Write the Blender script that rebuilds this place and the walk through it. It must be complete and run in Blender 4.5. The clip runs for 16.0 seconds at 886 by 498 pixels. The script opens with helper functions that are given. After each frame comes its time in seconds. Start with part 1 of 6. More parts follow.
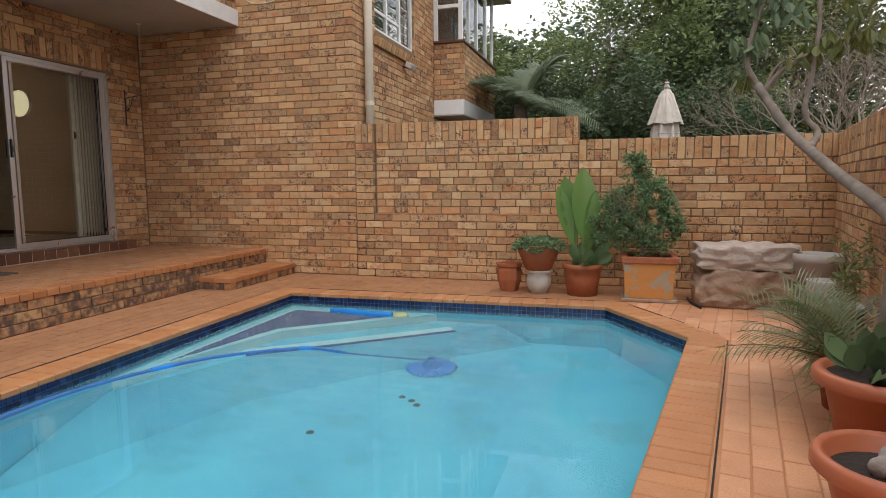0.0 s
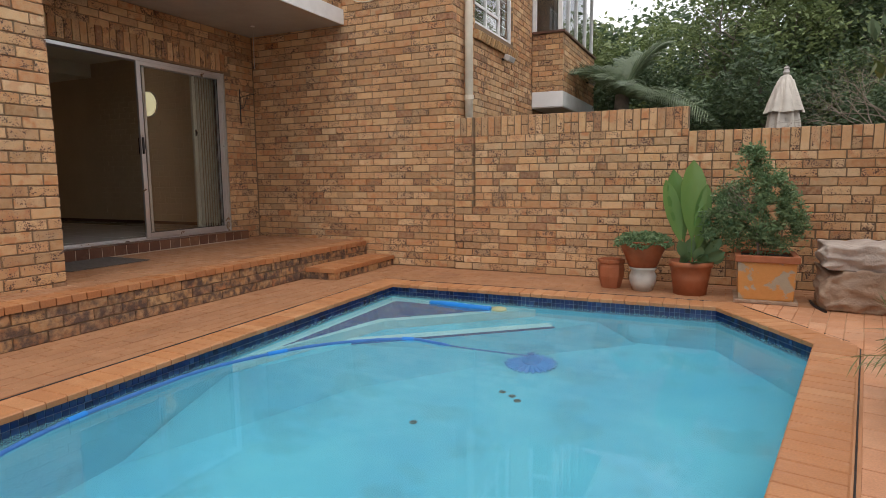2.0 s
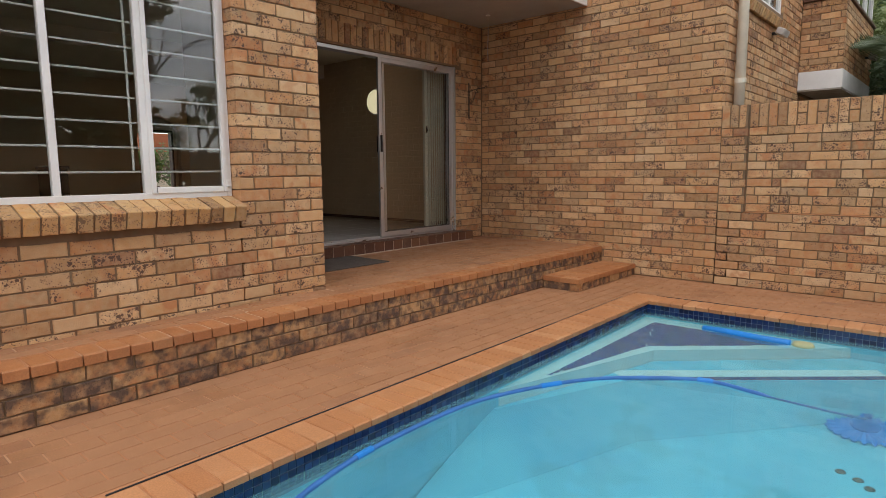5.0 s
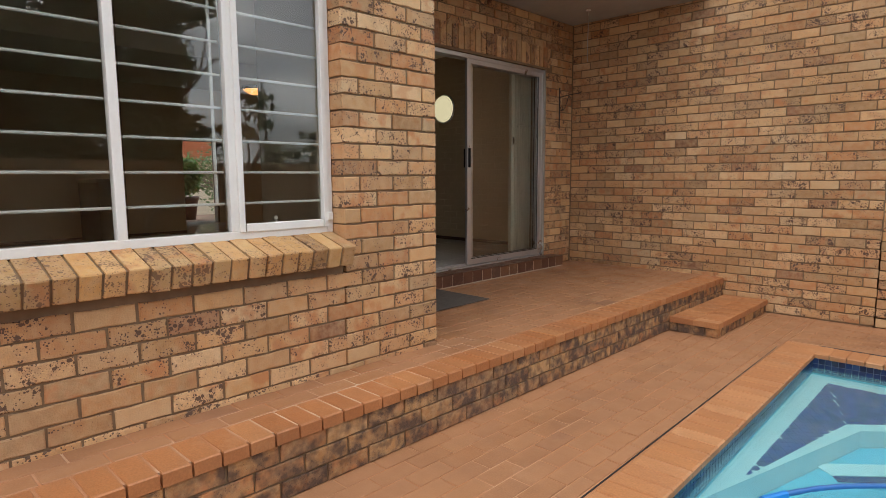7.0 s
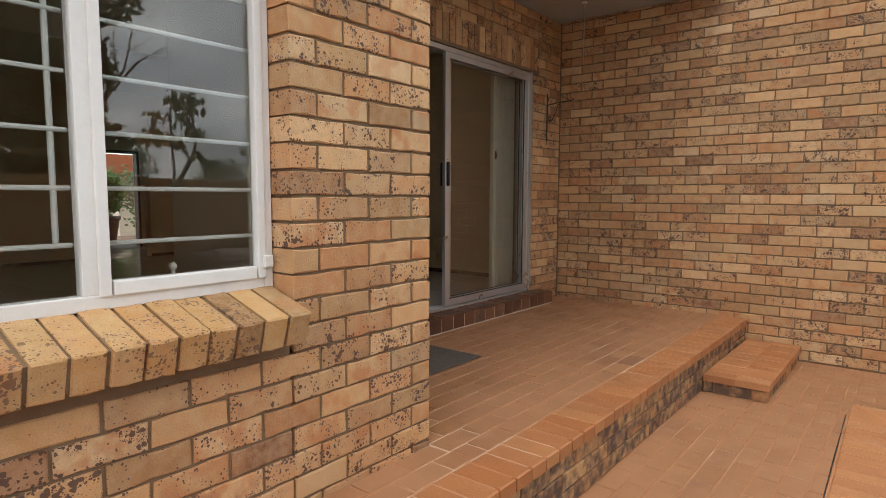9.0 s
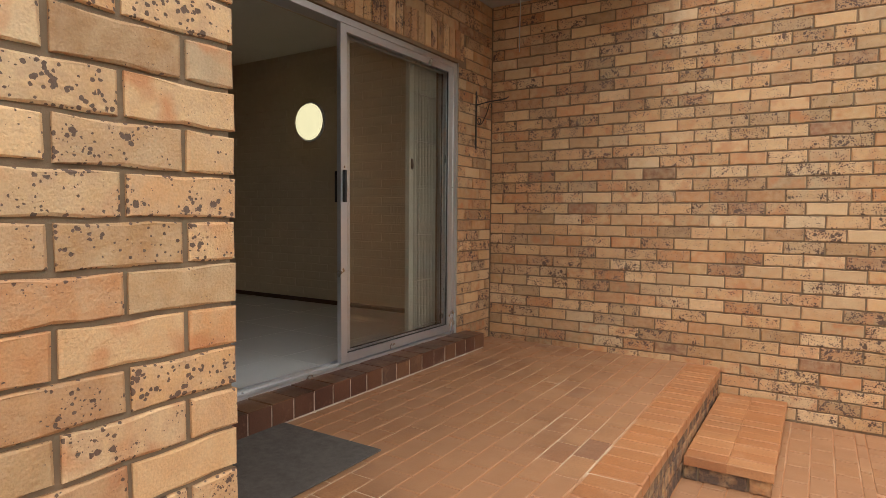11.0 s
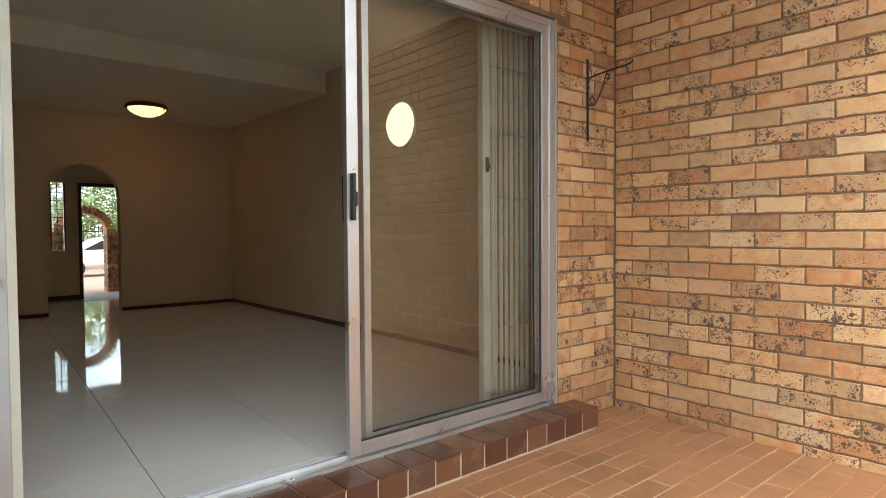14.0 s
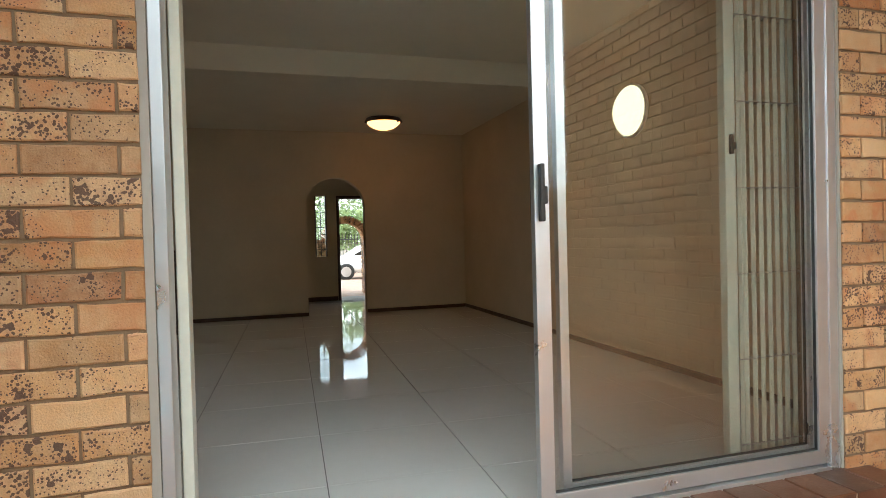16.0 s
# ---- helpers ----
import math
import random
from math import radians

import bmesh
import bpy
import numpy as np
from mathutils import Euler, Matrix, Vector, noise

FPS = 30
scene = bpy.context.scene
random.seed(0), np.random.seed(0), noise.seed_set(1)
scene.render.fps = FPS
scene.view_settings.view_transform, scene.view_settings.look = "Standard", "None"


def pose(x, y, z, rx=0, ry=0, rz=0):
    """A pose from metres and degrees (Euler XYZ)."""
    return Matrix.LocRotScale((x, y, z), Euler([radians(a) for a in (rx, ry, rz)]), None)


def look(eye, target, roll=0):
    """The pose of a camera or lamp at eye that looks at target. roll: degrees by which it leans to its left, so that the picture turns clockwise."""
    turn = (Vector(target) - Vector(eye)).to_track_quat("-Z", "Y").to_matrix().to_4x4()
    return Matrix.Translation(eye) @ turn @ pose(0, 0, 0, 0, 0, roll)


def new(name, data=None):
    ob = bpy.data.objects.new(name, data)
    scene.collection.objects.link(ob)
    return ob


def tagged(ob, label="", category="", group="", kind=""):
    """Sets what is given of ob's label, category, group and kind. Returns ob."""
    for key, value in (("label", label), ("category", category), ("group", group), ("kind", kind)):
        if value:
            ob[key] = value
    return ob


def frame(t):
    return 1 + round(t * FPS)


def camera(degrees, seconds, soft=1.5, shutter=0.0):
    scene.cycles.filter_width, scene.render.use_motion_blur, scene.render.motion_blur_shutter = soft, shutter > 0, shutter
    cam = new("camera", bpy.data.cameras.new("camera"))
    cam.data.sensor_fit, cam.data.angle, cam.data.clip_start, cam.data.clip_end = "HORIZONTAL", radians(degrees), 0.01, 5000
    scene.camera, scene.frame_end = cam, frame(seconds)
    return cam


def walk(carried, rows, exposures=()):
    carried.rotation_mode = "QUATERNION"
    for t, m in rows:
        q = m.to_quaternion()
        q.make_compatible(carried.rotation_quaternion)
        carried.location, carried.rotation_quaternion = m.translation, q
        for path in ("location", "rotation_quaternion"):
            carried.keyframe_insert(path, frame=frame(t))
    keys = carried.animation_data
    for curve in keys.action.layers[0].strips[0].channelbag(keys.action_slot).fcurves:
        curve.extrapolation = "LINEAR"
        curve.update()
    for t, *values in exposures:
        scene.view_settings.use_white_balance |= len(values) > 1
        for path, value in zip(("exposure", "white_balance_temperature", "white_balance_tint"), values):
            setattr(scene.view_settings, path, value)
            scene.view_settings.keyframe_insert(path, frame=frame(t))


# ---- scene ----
cam = camera(73.5, 16.0, 0.7)
PATH = [
    (0, (0.256, -0.748, 1.136), (-0.31, 1.157, 0.917), -0.4),
    (0.5, (0.236, -0.758, 1.14), (-0.403, 1.124, 0.915), -0.4),
    (1, (0.21, -0.764, 1.141), (-0.498, 1.092, 0.912), -0.4),
    (1.5, (0.192, -0.773, 1.138), (-0.584, 1.055, 0.906), -0.5),
    (2, (0.157, -0.781, 1.149), (-0.687, 1.016, 0.908), -0.5),
    (2.5, (0.096, -0.784, 1.141), (-0.821, 0.976, 0.895), -0.4),
    (3, (0.022, -0.784, 1.148), (-0.984, 0.925, 0.889), -0.4),
    (3.5, (-0.128, -0.763, 1.151), (-1.227, 0.888, 0.889), -0.4),
    (4, (-0.349, -0.725, 1.167), (-1.534, 0.865, 0.91), -0.5),
    (4.5, (-0.567, -0.659, 1.188), (-1.841, 0.861, 0.928), -0.5),
    (5, (-0.832, -0.603, 1.225), (-2.157, 0.872, 0.964), -0.5),
    (5.2, (-0.967, -0.582, 1.225), (-2.306, 0.881, 0.965), -0.3),
    (7.3, (-2.206, -0.295, 1.373), (-3.59, 1.129, 1.135), -0.3),
    (7.5, (-2.331, -0.213, 1.375), (-3.711, 1.217, 1.149), -0.3),
    (8, (-2.592, -0.038, 1.375), (-3.962, 1.404, 1.165), -0.2),
    (8.5, (-2.818, 0.111, 1.379), (-4.139, 1.6, 1.19), -0.0),
    (9, (-3.02, 0.327, 1.368), (-4.269, 1.879, 1.19), 0.2),
    (9.5, (-3.206, 0.575, 1.379), (-4.382, 2.184, 1.214), 0.3),
    (10, (-3.362, 0.814, 1.386), (-4.462, 2.479, 1.249), 0.4),
    (10.2, (-3.416, 0.928, 1.378), (-4.486, 2.614, 1.252), 0.4),
    (12.3, (-3.726, 2.137, 1.397), (-4.85, 3.789, 1.309), 0.5),
    (12.5, (-3.736, 2.236, 1.4), (-4.9, 3.86, 1.314), 0.4),
    (13, (-3.81, 2.468, 1.386), (-5.073, 4.016, 1.306), 0.2),
    (13.5, (-3.874, 2.665, 1.396), (-5.255, 4.11, 1.326), 0.0),
    (14, (-3.924, 2.827, 1.404), (-5.447, 4.122, 1.343), -0.4),
    (14.5, (-3.95, 2.944, 1.397), (-5.633, 4.023, 1.342), -1.0),
    (15, (-4.051, 3.057, 1.383), (-5.845, 3.938, 1.338), -1.2),
    (15.5, (-4.158, 3.163, 1.39), (-6.022, 3.886, 1.351), -1.4),
    (16, (-4.214, 3.232, 1.401), (-6.128, 3.812, 1.366), -1.5),
]
EXPOSURES = [(0, 0.70, 6500, 12), (3.5, 0.66, 6500, 12), (5, 0.68, 6500, 11), (7.5, 0.84, 6500, 9), (9, 0.88, 6500, 8), (10.2, 1.08, 6500, 7), (12.5, 1.80, 6450, 3), (14.5, 2.28, 6100, -1), (16, 2.34, 6000, -3)]
walk(cam, [(t, look(eye, target, roll)) for t, eye, target, roll in PATH], EXPOSURES)

# ---- world, sun, exposure ----
world = bpy.data.worlds.new("overcast_sky")
scene.world = world
world.use_nodes = True
wn, wl = world.node_tree.nodes, world.node_tree.links
wn.clear()
SUN_EL, SUN_ROT = radians(52), radians(120)
sky = wn.new("ShaderNodeTexSky")
sky.sky_type, sky.sun_disc = "NISHITA", False
sky.sun_elevation, sky.sun_rotation = SUN_EL, SUN_ROT
w_co = wn.new("ShaderNodeTexCoord")
w_map = wn.new("ShaderNodeMapping")
w_map.inputs["Scale"].default_value = (1, 1, 2.6)
w_noise = wn.new("ShaderNodeTexNoise")
w_noise.inputs["Scale"].default_value, w_noise.inputs["Detail"].default_value = 3.6, 7
w_ramp = wn.new("ShaderNodeValToRGB")
w_ramp.color_ramp.elements[0].position, w_ramp.color_ramp.elements[1].position = 0.38, 0.64
w_ramp.color_ramp.elements[0].color, w_ramp.color_ramp.elements[1].color = (2.8, 2.9, 3.1, 1), (10.6, 10.5, 10.4, 1)
w_mix = wn.new("ShaderNodeMixRGB")
w_mix.inputs[0].default_value = 0.86
w_bg = wn.new("ShaderNodeBackground")
w_bg.inputs["Strength"].default_value = 0.15
w_out = wn.new("ShaderNodeOutputWorld")
wl.new(w_co.outputs["Generated"], w_map.inputs[0])
wl.new(w_map.outputs[0], w_noise.inputs["Vector"])
wl.new(w_noise.outputs["Fac"], w_ramp.inputs[0])
wl.new(sky.outputs[0], w_mix.inputs[1])
wl.new(w_ramp.outputs[0], w_mix.inputs[2])
wl.new(w_mix.outputs[0], w_bg.inputs[0])
wl.new(w_bg.outputs[0], w_out.inputs[0])

sun_data = bpy.data.lights.new("sun", "SUN")
sun_data.energy, sun_data.angle, sun_data.color = 0.6, radians(35), (1.0, 0.95, 0.88)
sun = new("sun", sun_data)
sun.matrix_world = look((0, 0, 0), (-0.1, 0.38, -1.0))
sun.location = (6, -6, 12)


# ---- materials ----
class Mat:
    """A node material with short helpers."""

    def __init__(self, name, rough=0.6, metal=0.0):
        self.m = bpy.data.materials.new(name)
        self.m.use_nodes = True
        self.n, self.l = self.m.node_tree.nodes, self.m.node_tree.links
        self.b = self.n["Principled BSDF"]
        self.b.inputs["Roughness"].default_value = rough
        self.b.inputs["Metallic"].default_value = metal
        self.pos = self.n.new("ShaderNodeNewGeometry").outputs["Position"]

    def link(self, a, b):
        self.l.new(a, b)

    def put(self, sock, v):
        if isinstance(v, bpy.types.NodeSocket):
            self.l.new(v, sock)
        elif isinstance(v, tuple) and len(v) == 3 and sock.type == "RGBA":
            sock.default_value = (*v, 1)
        else:
            sock.default_value = v

    def noise(self, scale, detail=3.0, rough=0.55, vec=None):
        t = self.n.new("ShaderNodeTexNoise")
        t.inputs["Scale"].default_value, t.inputs["Detail"].default_value, t.inputs["Roughness"].default_value = scale, detail, rough
        self.l.new(vec or self.pos, t.inputs["Vector"])
        return t.outputs["Fac"]

    def stretch(self, sx, sy, sz):
        t = self.n.new("ShaderNodeMapping")
        t.inputs["Scale"].default_value = (sx, sy, sz)
        self.l.new(self.pos, t.inputs[0])
        return t.outputs[0]

    def math(self, op, a, b=0.0, c=0.0):
        t = self.n.new("ShaderNodeMath")
        t.operation = op
        for i, v in enumerate((a, b, c)):
            self.put(t.inputs[i], v)
        return t.outputs[0]

    def ramp(self, fac, *stops):
        t = self.n.new("ShaderNodeValToRGB")
        e = t.color_ramp.elements
        while len(e) < len(stops):
            e.new(0.5)
        for k, (p, c) in zip(e, stops):
            k.position = p
            k.color = (c, c, c, 1) if isinstance(c, (int, float)) else (*c, 1)
        self.l.new(fac, t.inputs[0])
        return t.outputs[0]

    def mix(self, fac, a, b, blend="MIX"):
        t = self.n.new("ShaderNodeMixRGB")
        t.blend_type = blend
        self.put(t.inputs[0], fac)
        self.put(t.inputs[1], a)
        self.put(t.inputs[2], b)
        return t.outputs[0]

    def random(self):
        """A value for each piece, whether an object of its own or an island of a joined mesh."""
        a = self.n.new("ShaderNodeObjectInfo").outputs["Random"]
        b = self.n.new("ShaderNodeNewGeometry").outputs["Random Per Island"]
        return self.math("FRACT", self.math("ADD", a, self.math("MULTIPLY", b, 7.31)))

    def specks(self, scale, amount, gain, cut):
        """Separate dark blobs of uneven size and outline."""
        t = self.n.new("ShaderNodeTexVoronoi")
        t.inputs["Scale"].default_value = scale
        self.l.new(self.pos, t.inputs["Vector"])
        cell = self.n.new("ShaderNodeSeparateColor")
        self.l.new(t.outputs["Color"], cell.inputs[0])
        d = self.math("ADD", t.outputs["Distance"], self.math("MULTIPLY", self.math("SUBTRACT", self.noise(scale * 2.2, 2), 0.5), 0.5))
        size = self.math("SUBTRACT", self.math("MULTIPLY", self.math("MULTIPLY", cell.outputs[0], amount), gain), cut)
        return self.ramp(self.math("SUBTRACT", size, d), (0.0, 0.0), (0.05, 1.0))

    def color(self, v):
        self.put(self.b.inputs["Base Color"], v)
        return self

    def rough(self, v):
        self.put(self.b.inputs["Roughness"], v)
        return self

    def bump(self, h, dist=0.002, strength=0.6):
        t = self.n.new("ShaderNodeBump")
        t.inputs["Distance"].default_value, t.inputs["Strength"].default_value = dist, strength
        self.l.new(h, t.inputs["Height"])
        self.l.new(t.outputs[0], self.b.inputs["Normal"])
        return self


def brick_material(name, stops, spots=1.0, spot_tint=(0.055, 0.033, 0.027), smear=0.0, stain=0.3):
    k = Mat(name, 0.78)
    r = k.random()
    base = k.mix(1.0, k.ramp(r, *stops), k.ramp(k.math("FRACT", k.math("MULTIPLY", r, 43.7)), (0.0, 0.62), (0.4, 0.95), (1.0, 1.16)), "MULTIPLY")
    base = k.mix(k.math("MULTIPLY", k.ramp(k.noise(9, 2), (0.45, 0.0), (0.68, 1.0)), 0.28), base, (0.66, 0.33, 0.115))
    base = k.mix(k.math("MULTIPLY", k.ramp(k.noise(24, 4), (0.35, 0.0), (0.7, 1.0)), 0.4), base, (0.74, 0.54, 0.32))
    base = k.mix(0.4, base, k.ramp(k.noise(240, 3), (0.25, 0.45), (0.75, 1.0)), "MULTIPLY")
    flash = k.math("MULTIPLY", k.ramp(k.noise(11, 2.5), (0.47, 0.0), (0.62, 1.0)), k.ramp(k.math("FRACT", k.math("MULTIPLY", r, 29.7)), (0.42, 0.0), (0.95, 0.8)))
    base = k.mix(flash, base, (0.50, 0.20, 0.075))
    amount = k.ramp(k.math("FRACT", k.math("MULTIPLY", r, 17.3)), (0.0, 0.12), (0.3, 0.5), (1.0, 1.0))
    patch = k.ramp(k.noise(13, 2), (0.40, 0.30), (0.60, 1.0))
    cluster = k.math("MULTIPLY", amount, patch)
    base = k.mix(k.math("MULTIPLY", k.math("MULTIPLY", cluster, k.ramp(k.noise(48, 4), (0.4, 0.0), (0.6, 1.0))), 0.6), base, (0.38, 0.21, 0.12))
    fine = k.specks(118, k.math("ADD", k.math("MULTIPLY", cluster, 0.72), k.math("MULTIPLY", amount, 0.32)), 1.0, 0.09)
    big = k.specks(44, k.math("MULTIPLY", amount, patch), 1.2, 0.33)
    spot = k.math("MULTIPLY", k.math("MAXIMUM", fine, big), spots)
    tint = k.mix(k.noise(30, 1), spot_tint, (0.12, 0.065, 0.047))
    base = k.mix(k.math("MULTIPLY", spot, 0.9), base, tint)
    if smear:
        s = k.ramp(k.math("ADD", k.noise(13, 3), k.math("MULTIPLY", amount, 0.16)), (0.5, 0.0), (0.72, 1.0))
        base = k.mix(k.math("MULTIPLY", s, smear), base, (0.075, 0.05, 0.042))
    weather = k.ramp(k.noise(1.7, 4), (0.38, 0.0), (0.7, 1.0))
    base = k.mix(k.math("MULTIPLY", weather, stain), base, (0.74, 0.52, 0.32), "MULTIPLY")
    k.color(base)
    h = k.math("SUBTRACT", k.noise(150, 4), k.math("MULTIPLY", spot, 0.35))
    k.bump(h, 0.004, 0.75)
    return k.m


TAN = ((0.0, (0.680, 0.416, 0.207)), (0.16, (0.576, 0.303, 0.123)), (0.30, (0.732, 0.503, 0.291)), (0.46, (0.645, 0.368, 0.161)), (0.60, (0.750, 0.488, 0.260)),
       (0.74, (0.523, 0.216, 0.076)), (0.84, (0.698, 0.423, 0.215)), (0.93, (0.540, 0.288, 0.130)), (1.0, (0.262, 0.104, 0.053)))
BURNT = ((0.0, (0.410, 0.192, 0.072)), (0.35, (0.508, 0.288, 0.120)), (0.6, (0.295, 0.128, 0.056)), (0.8, (0.476, 0.272, 0.120)), (1.0, (0.180, 0.080, 0.048)))
M_BRICK = brick_material("speckled_tan_brick", TAN)
M_BRICK_BURNT = brick_material("burnt_riser_brick", BURNT, 0.6, smear=0.85)
M_BRICK_SILL = brick_material("sill_brick", ((0.0, (0.60, 0.34, 0.12)), (0.5, (0.70, 0.45, 0.20)), (1.0, (0.52, 0.26, 0.085))), 0.75)


def mortar_material(name, a, b, dust=False):
    k = Mat(name, 0.9)
    c = k.mix(k.noise(14, 5), a, b)
    if dust:
        c = k.mix(k.ramp(k.noise(1.4, 3), (0.36, 0.0), (0.50, 0.92)), c, (0.43, 0.19, 0.085))
    k.color(c)
    k.bump(k.noise(170, 4), 0.003, 0.7)
    return k.m


M_MORTAR = mortar_material("brown_mortar", (0.15, 0.092, 0.052), (0.29, 0.195, 0.115))
M_MORTAR_DARK = mortar_material("dark_mortar", (0.14, 0.09, 0.055), (0.26, 0.175, 0.10))
M_SAND_DECK = mortar_material("dusty_paving_joint", (0.44, 0.23, 0.12), (0.60, 0.38, 0.23), True)
M_SAND = mortar_material("pale_paving_joint", (0.44, 0.27, 0.16), (0.72, 0.56, 0.41), True)


def paver_material(name, stops, dirt=0.5, rough=0.62, dust=0.0):
    k = Mat(name, rough)
    base = k.ramp(k.random(), *stops)
    base = k.mix(0.5, base, k.ramp(k.noise(120, 4), (0.25, 0.5), (0.7, 1.0)), "MULTIPLY")
    base = k.mix(k.math("MULTIPLY", k.ramp(k.noise(3.1, 5), (0.40, 0.0), (0.68, 1.0)), dirt), base, (0.21, 0.105, 0.06))
    base = k.mix(k.math("MULTIPLY", k.ramp(k.noise(5.5, 6, 0.7), (0.56, 0.0), (0.74, 1.0)), 0.28), base, (0.60, 0.38, 0.23))
    base = k.mix(k.math("MULTIPLY", k.ramp(k.noise(1.4, 3), (0.36, 0.0), (0.50, 1.0)), dust), base, k.mix(k.noise(2.3, 5), (0.44, 0.215, 0.104), (0.32, 0.155, 0.076)))
    k.color(base)
    k.rough(k.ramp(k.noise(4, 4), (0.35, rough - 0.14), (0.7, rough + 0.15)))
    k.bump(k.noise(110, 5), 0.002, 0.5)
    return k.m


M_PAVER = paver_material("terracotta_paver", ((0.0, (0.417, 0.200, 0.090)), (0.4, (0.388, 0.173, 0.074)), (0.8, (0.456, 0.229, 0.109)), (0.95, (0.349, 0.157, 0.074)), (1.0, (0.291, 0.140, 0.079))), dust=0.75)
# lighter paver copy for the east deck, its colour offsetting wall and tree shade
M_PAVER_LIGHTENED = paver_material("faded_terracotta_paver", ((0.0, (0.72, 0.36, 0.19)), (0.4, (0.66, 0.31, 0.155)), (0.8, (0.76, 0.41, 0.23)), (1.0, (0.60, 0.28, 0.14))), 0.25)
M_COPING = paver_material("coping_paver", ((0.0, (0.56, 0.25, 0.10)), (0.5, (0.50, 0.21, 0.08)), (1.0, (0.61, 0.295, 0.13))), 0.22)
M_EDGE = paver_material("platform_edge_paver", ((0.0, (0.50, 0.205, 0.078)), (0.5, (0.44, 0.17, 0.062)), (1.0, (0.54, 0.24, 0.096))), 0.3, 0.5)
M_LIME = mortar_material("pale_tile_grout", (0.40, 0.31, 0.23), (0.62, 0.52, 0.42))
M_PLINTH = paver_material("brown_quarry_tile", ((0.0, (0.085, 0.034, 0.022)), (0.5, (0.13, 0.05, 0.028)), (0.8, (0.19, 0.085, 0.04)), (1.0, (0.07, 0.04, 0.035))), 0.3, 0.42)


def plain(name, color, rough=0.5, metal=0.0, vary=0.12, scale=6, bump=0.0, bscale=90, uneven=0.14):
    """A painted, plastic or metal surface with slight wear."""
    k = Mat(name, rough, metal)
    dark = tuple(c * (1 - 2.2 * vary) for c in color)
    c = k.mix(k.ramp(k.noise(scale, 5), (0.35, 0.0), (0.75, 1.0)), color, dark)
    k.color(k.mix(vary, c, k.ramp(k.noise(scale * 14, 3), (0.3, 0.4), (0.7, 1.0)), "MULTIPLY"))
    k.rough(k.ramp(k.noise(scale * 2, 4), (0.3, max(0.02, rough - 0.1)), (0.75, min(1, rough + uneven))))
    if bump:
        k.bump(k.noise(bscale, 4), 0.003, bump)
    return k.m


# soffit colour greyed below off-white to cut bounce and deepen the porch shade
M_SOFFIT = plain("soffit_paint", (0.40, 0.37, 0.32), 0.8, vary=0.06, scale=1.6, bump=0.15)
M_WHITE = plain("white_paint", (0.82, 0.81, 0.79), 0.45, vary=0.05)
M_CREAM_PIPE = plain("cream_pipe_paint", (0.74, 0.66, 0.53), 0.45, vary=0.07)
M_ALU = plain("aluminium", (0.62, 0.62, 0.63), 0.36, 0.8, vary=0.015, scale=3)
M_ALU_DARK = plain("dark_door_seal", (0.04, 0.04, 0.04), 0.6)
M_BLACK = plain("black_metal", (0.022, 0.02, 0.02), 0.5)
M_CREAM_GATE = plain("cream_gate_enamel", (0.80, 0.80, 0.68), 0.42, vary=0.05)
M_WALL_IN = plain("cream_interior_plaster", (0.65, 0.52, 0.36), 0.75, vary=0.05, scale=1.5, bump=0.12)
M_CEIL_IN = plain("interior_ceiling_paint", (0.82, 0.74, 0.60), 0.8, vary=0.03, scale=1.2)
M_SKIRT = plain("dark_wood", (0.08, 0.036, 0.02), 0.4, vary=0.15, scale=9)
M_TILE_IN = plain("polished_porcelain", (0.80, 0.78, 0.75), 0.03, vary=0.03, scale=1.3, uneven=0.03)
M_GROUT = plain("grey_grout", (0.20, 0.19, 0.18), 0.7)
M_POT = plain("terracotta_clay", (0.40, 0.125, 0.05), 0.68, vary=0.12, scale=7, bump=0.25)
M_POT_PLASTIC = plain("terracotta_plastic", (0.46, 0.135, 0.06), 0.42, vary=0.06, scale=5)
M_POT_WHITE = plain("weathered_white_glaze", (0.58, 0.55, 0.49), 0.45, vary=0.14, scale=9)
M_POT_GREY = plain("grey_plastic", (0.52, 0.48, 0.44), 0.5, vary=0.08)
M_SOIL = plain("dark_soil", (0.035, 0.026, 0.02), 0.95, vary=0.2, scale=40, bump=1.0, bscale=120)
M_BARK = plain("grey_bark", (0.27, 0.22, 0.18), 0.85, vary=0.2, scale=11, bump=0.7, bscale=60)
M_TWIG = plain("bare_twig_bark", (0.36, 0.29, 0.23), 0.85, vary=0.18)
M_HOSE = plain("blue_hose_plastic", (0.035, 0.17, 0.50), 0.42, vary=0.12, scale=10)
M_BLUE = plain("blue_plastic", (0.008, 0.24, 0.74), 0.45, vary=0.1)
M_FLOAT = plain("faded_float_plastic", (0.46, 0.48, 0.26), 0.5, vary=0.1)
M_CANVAS = plain("off_white_canvas", (0.66, 0.60, 0.52), 0.85, vary=0.12, scale=5, bump=0.3)
M_GROUND = plain("earth_ground", (0.16, 0.12, 0.08), 0.95, vary=0.2, scale=1.2, bump=0.5, bscale=25)
M_COURT = plain("pale_courtyard_paving", (0.30, 0.19, 0.14), 0.8, vary=0.12, scale=3)
M_CAR = plain("white_car_paint", (0.80, 0.80, 0.80), 0.25, vary=0.02)
M_TYRE = plain("tyre_rubber", (0.03, 0.03, 0.03), 0.8)
M_ROPE = plain("grey_driftwood", (0.40, 0.35, 0.31), 0.85, vary=0.2, scale=25, bump=0.8, bscale=120)
M_MAT = plain("grey_doormat", (0.12, 0.10, 0.085), 0.95, vary=0.15, scale=20, bump=0.8, bscale=260)
M_CURTAIN = plain("dark_curtain", (0.10, 0.075, 0.06), 0.9)

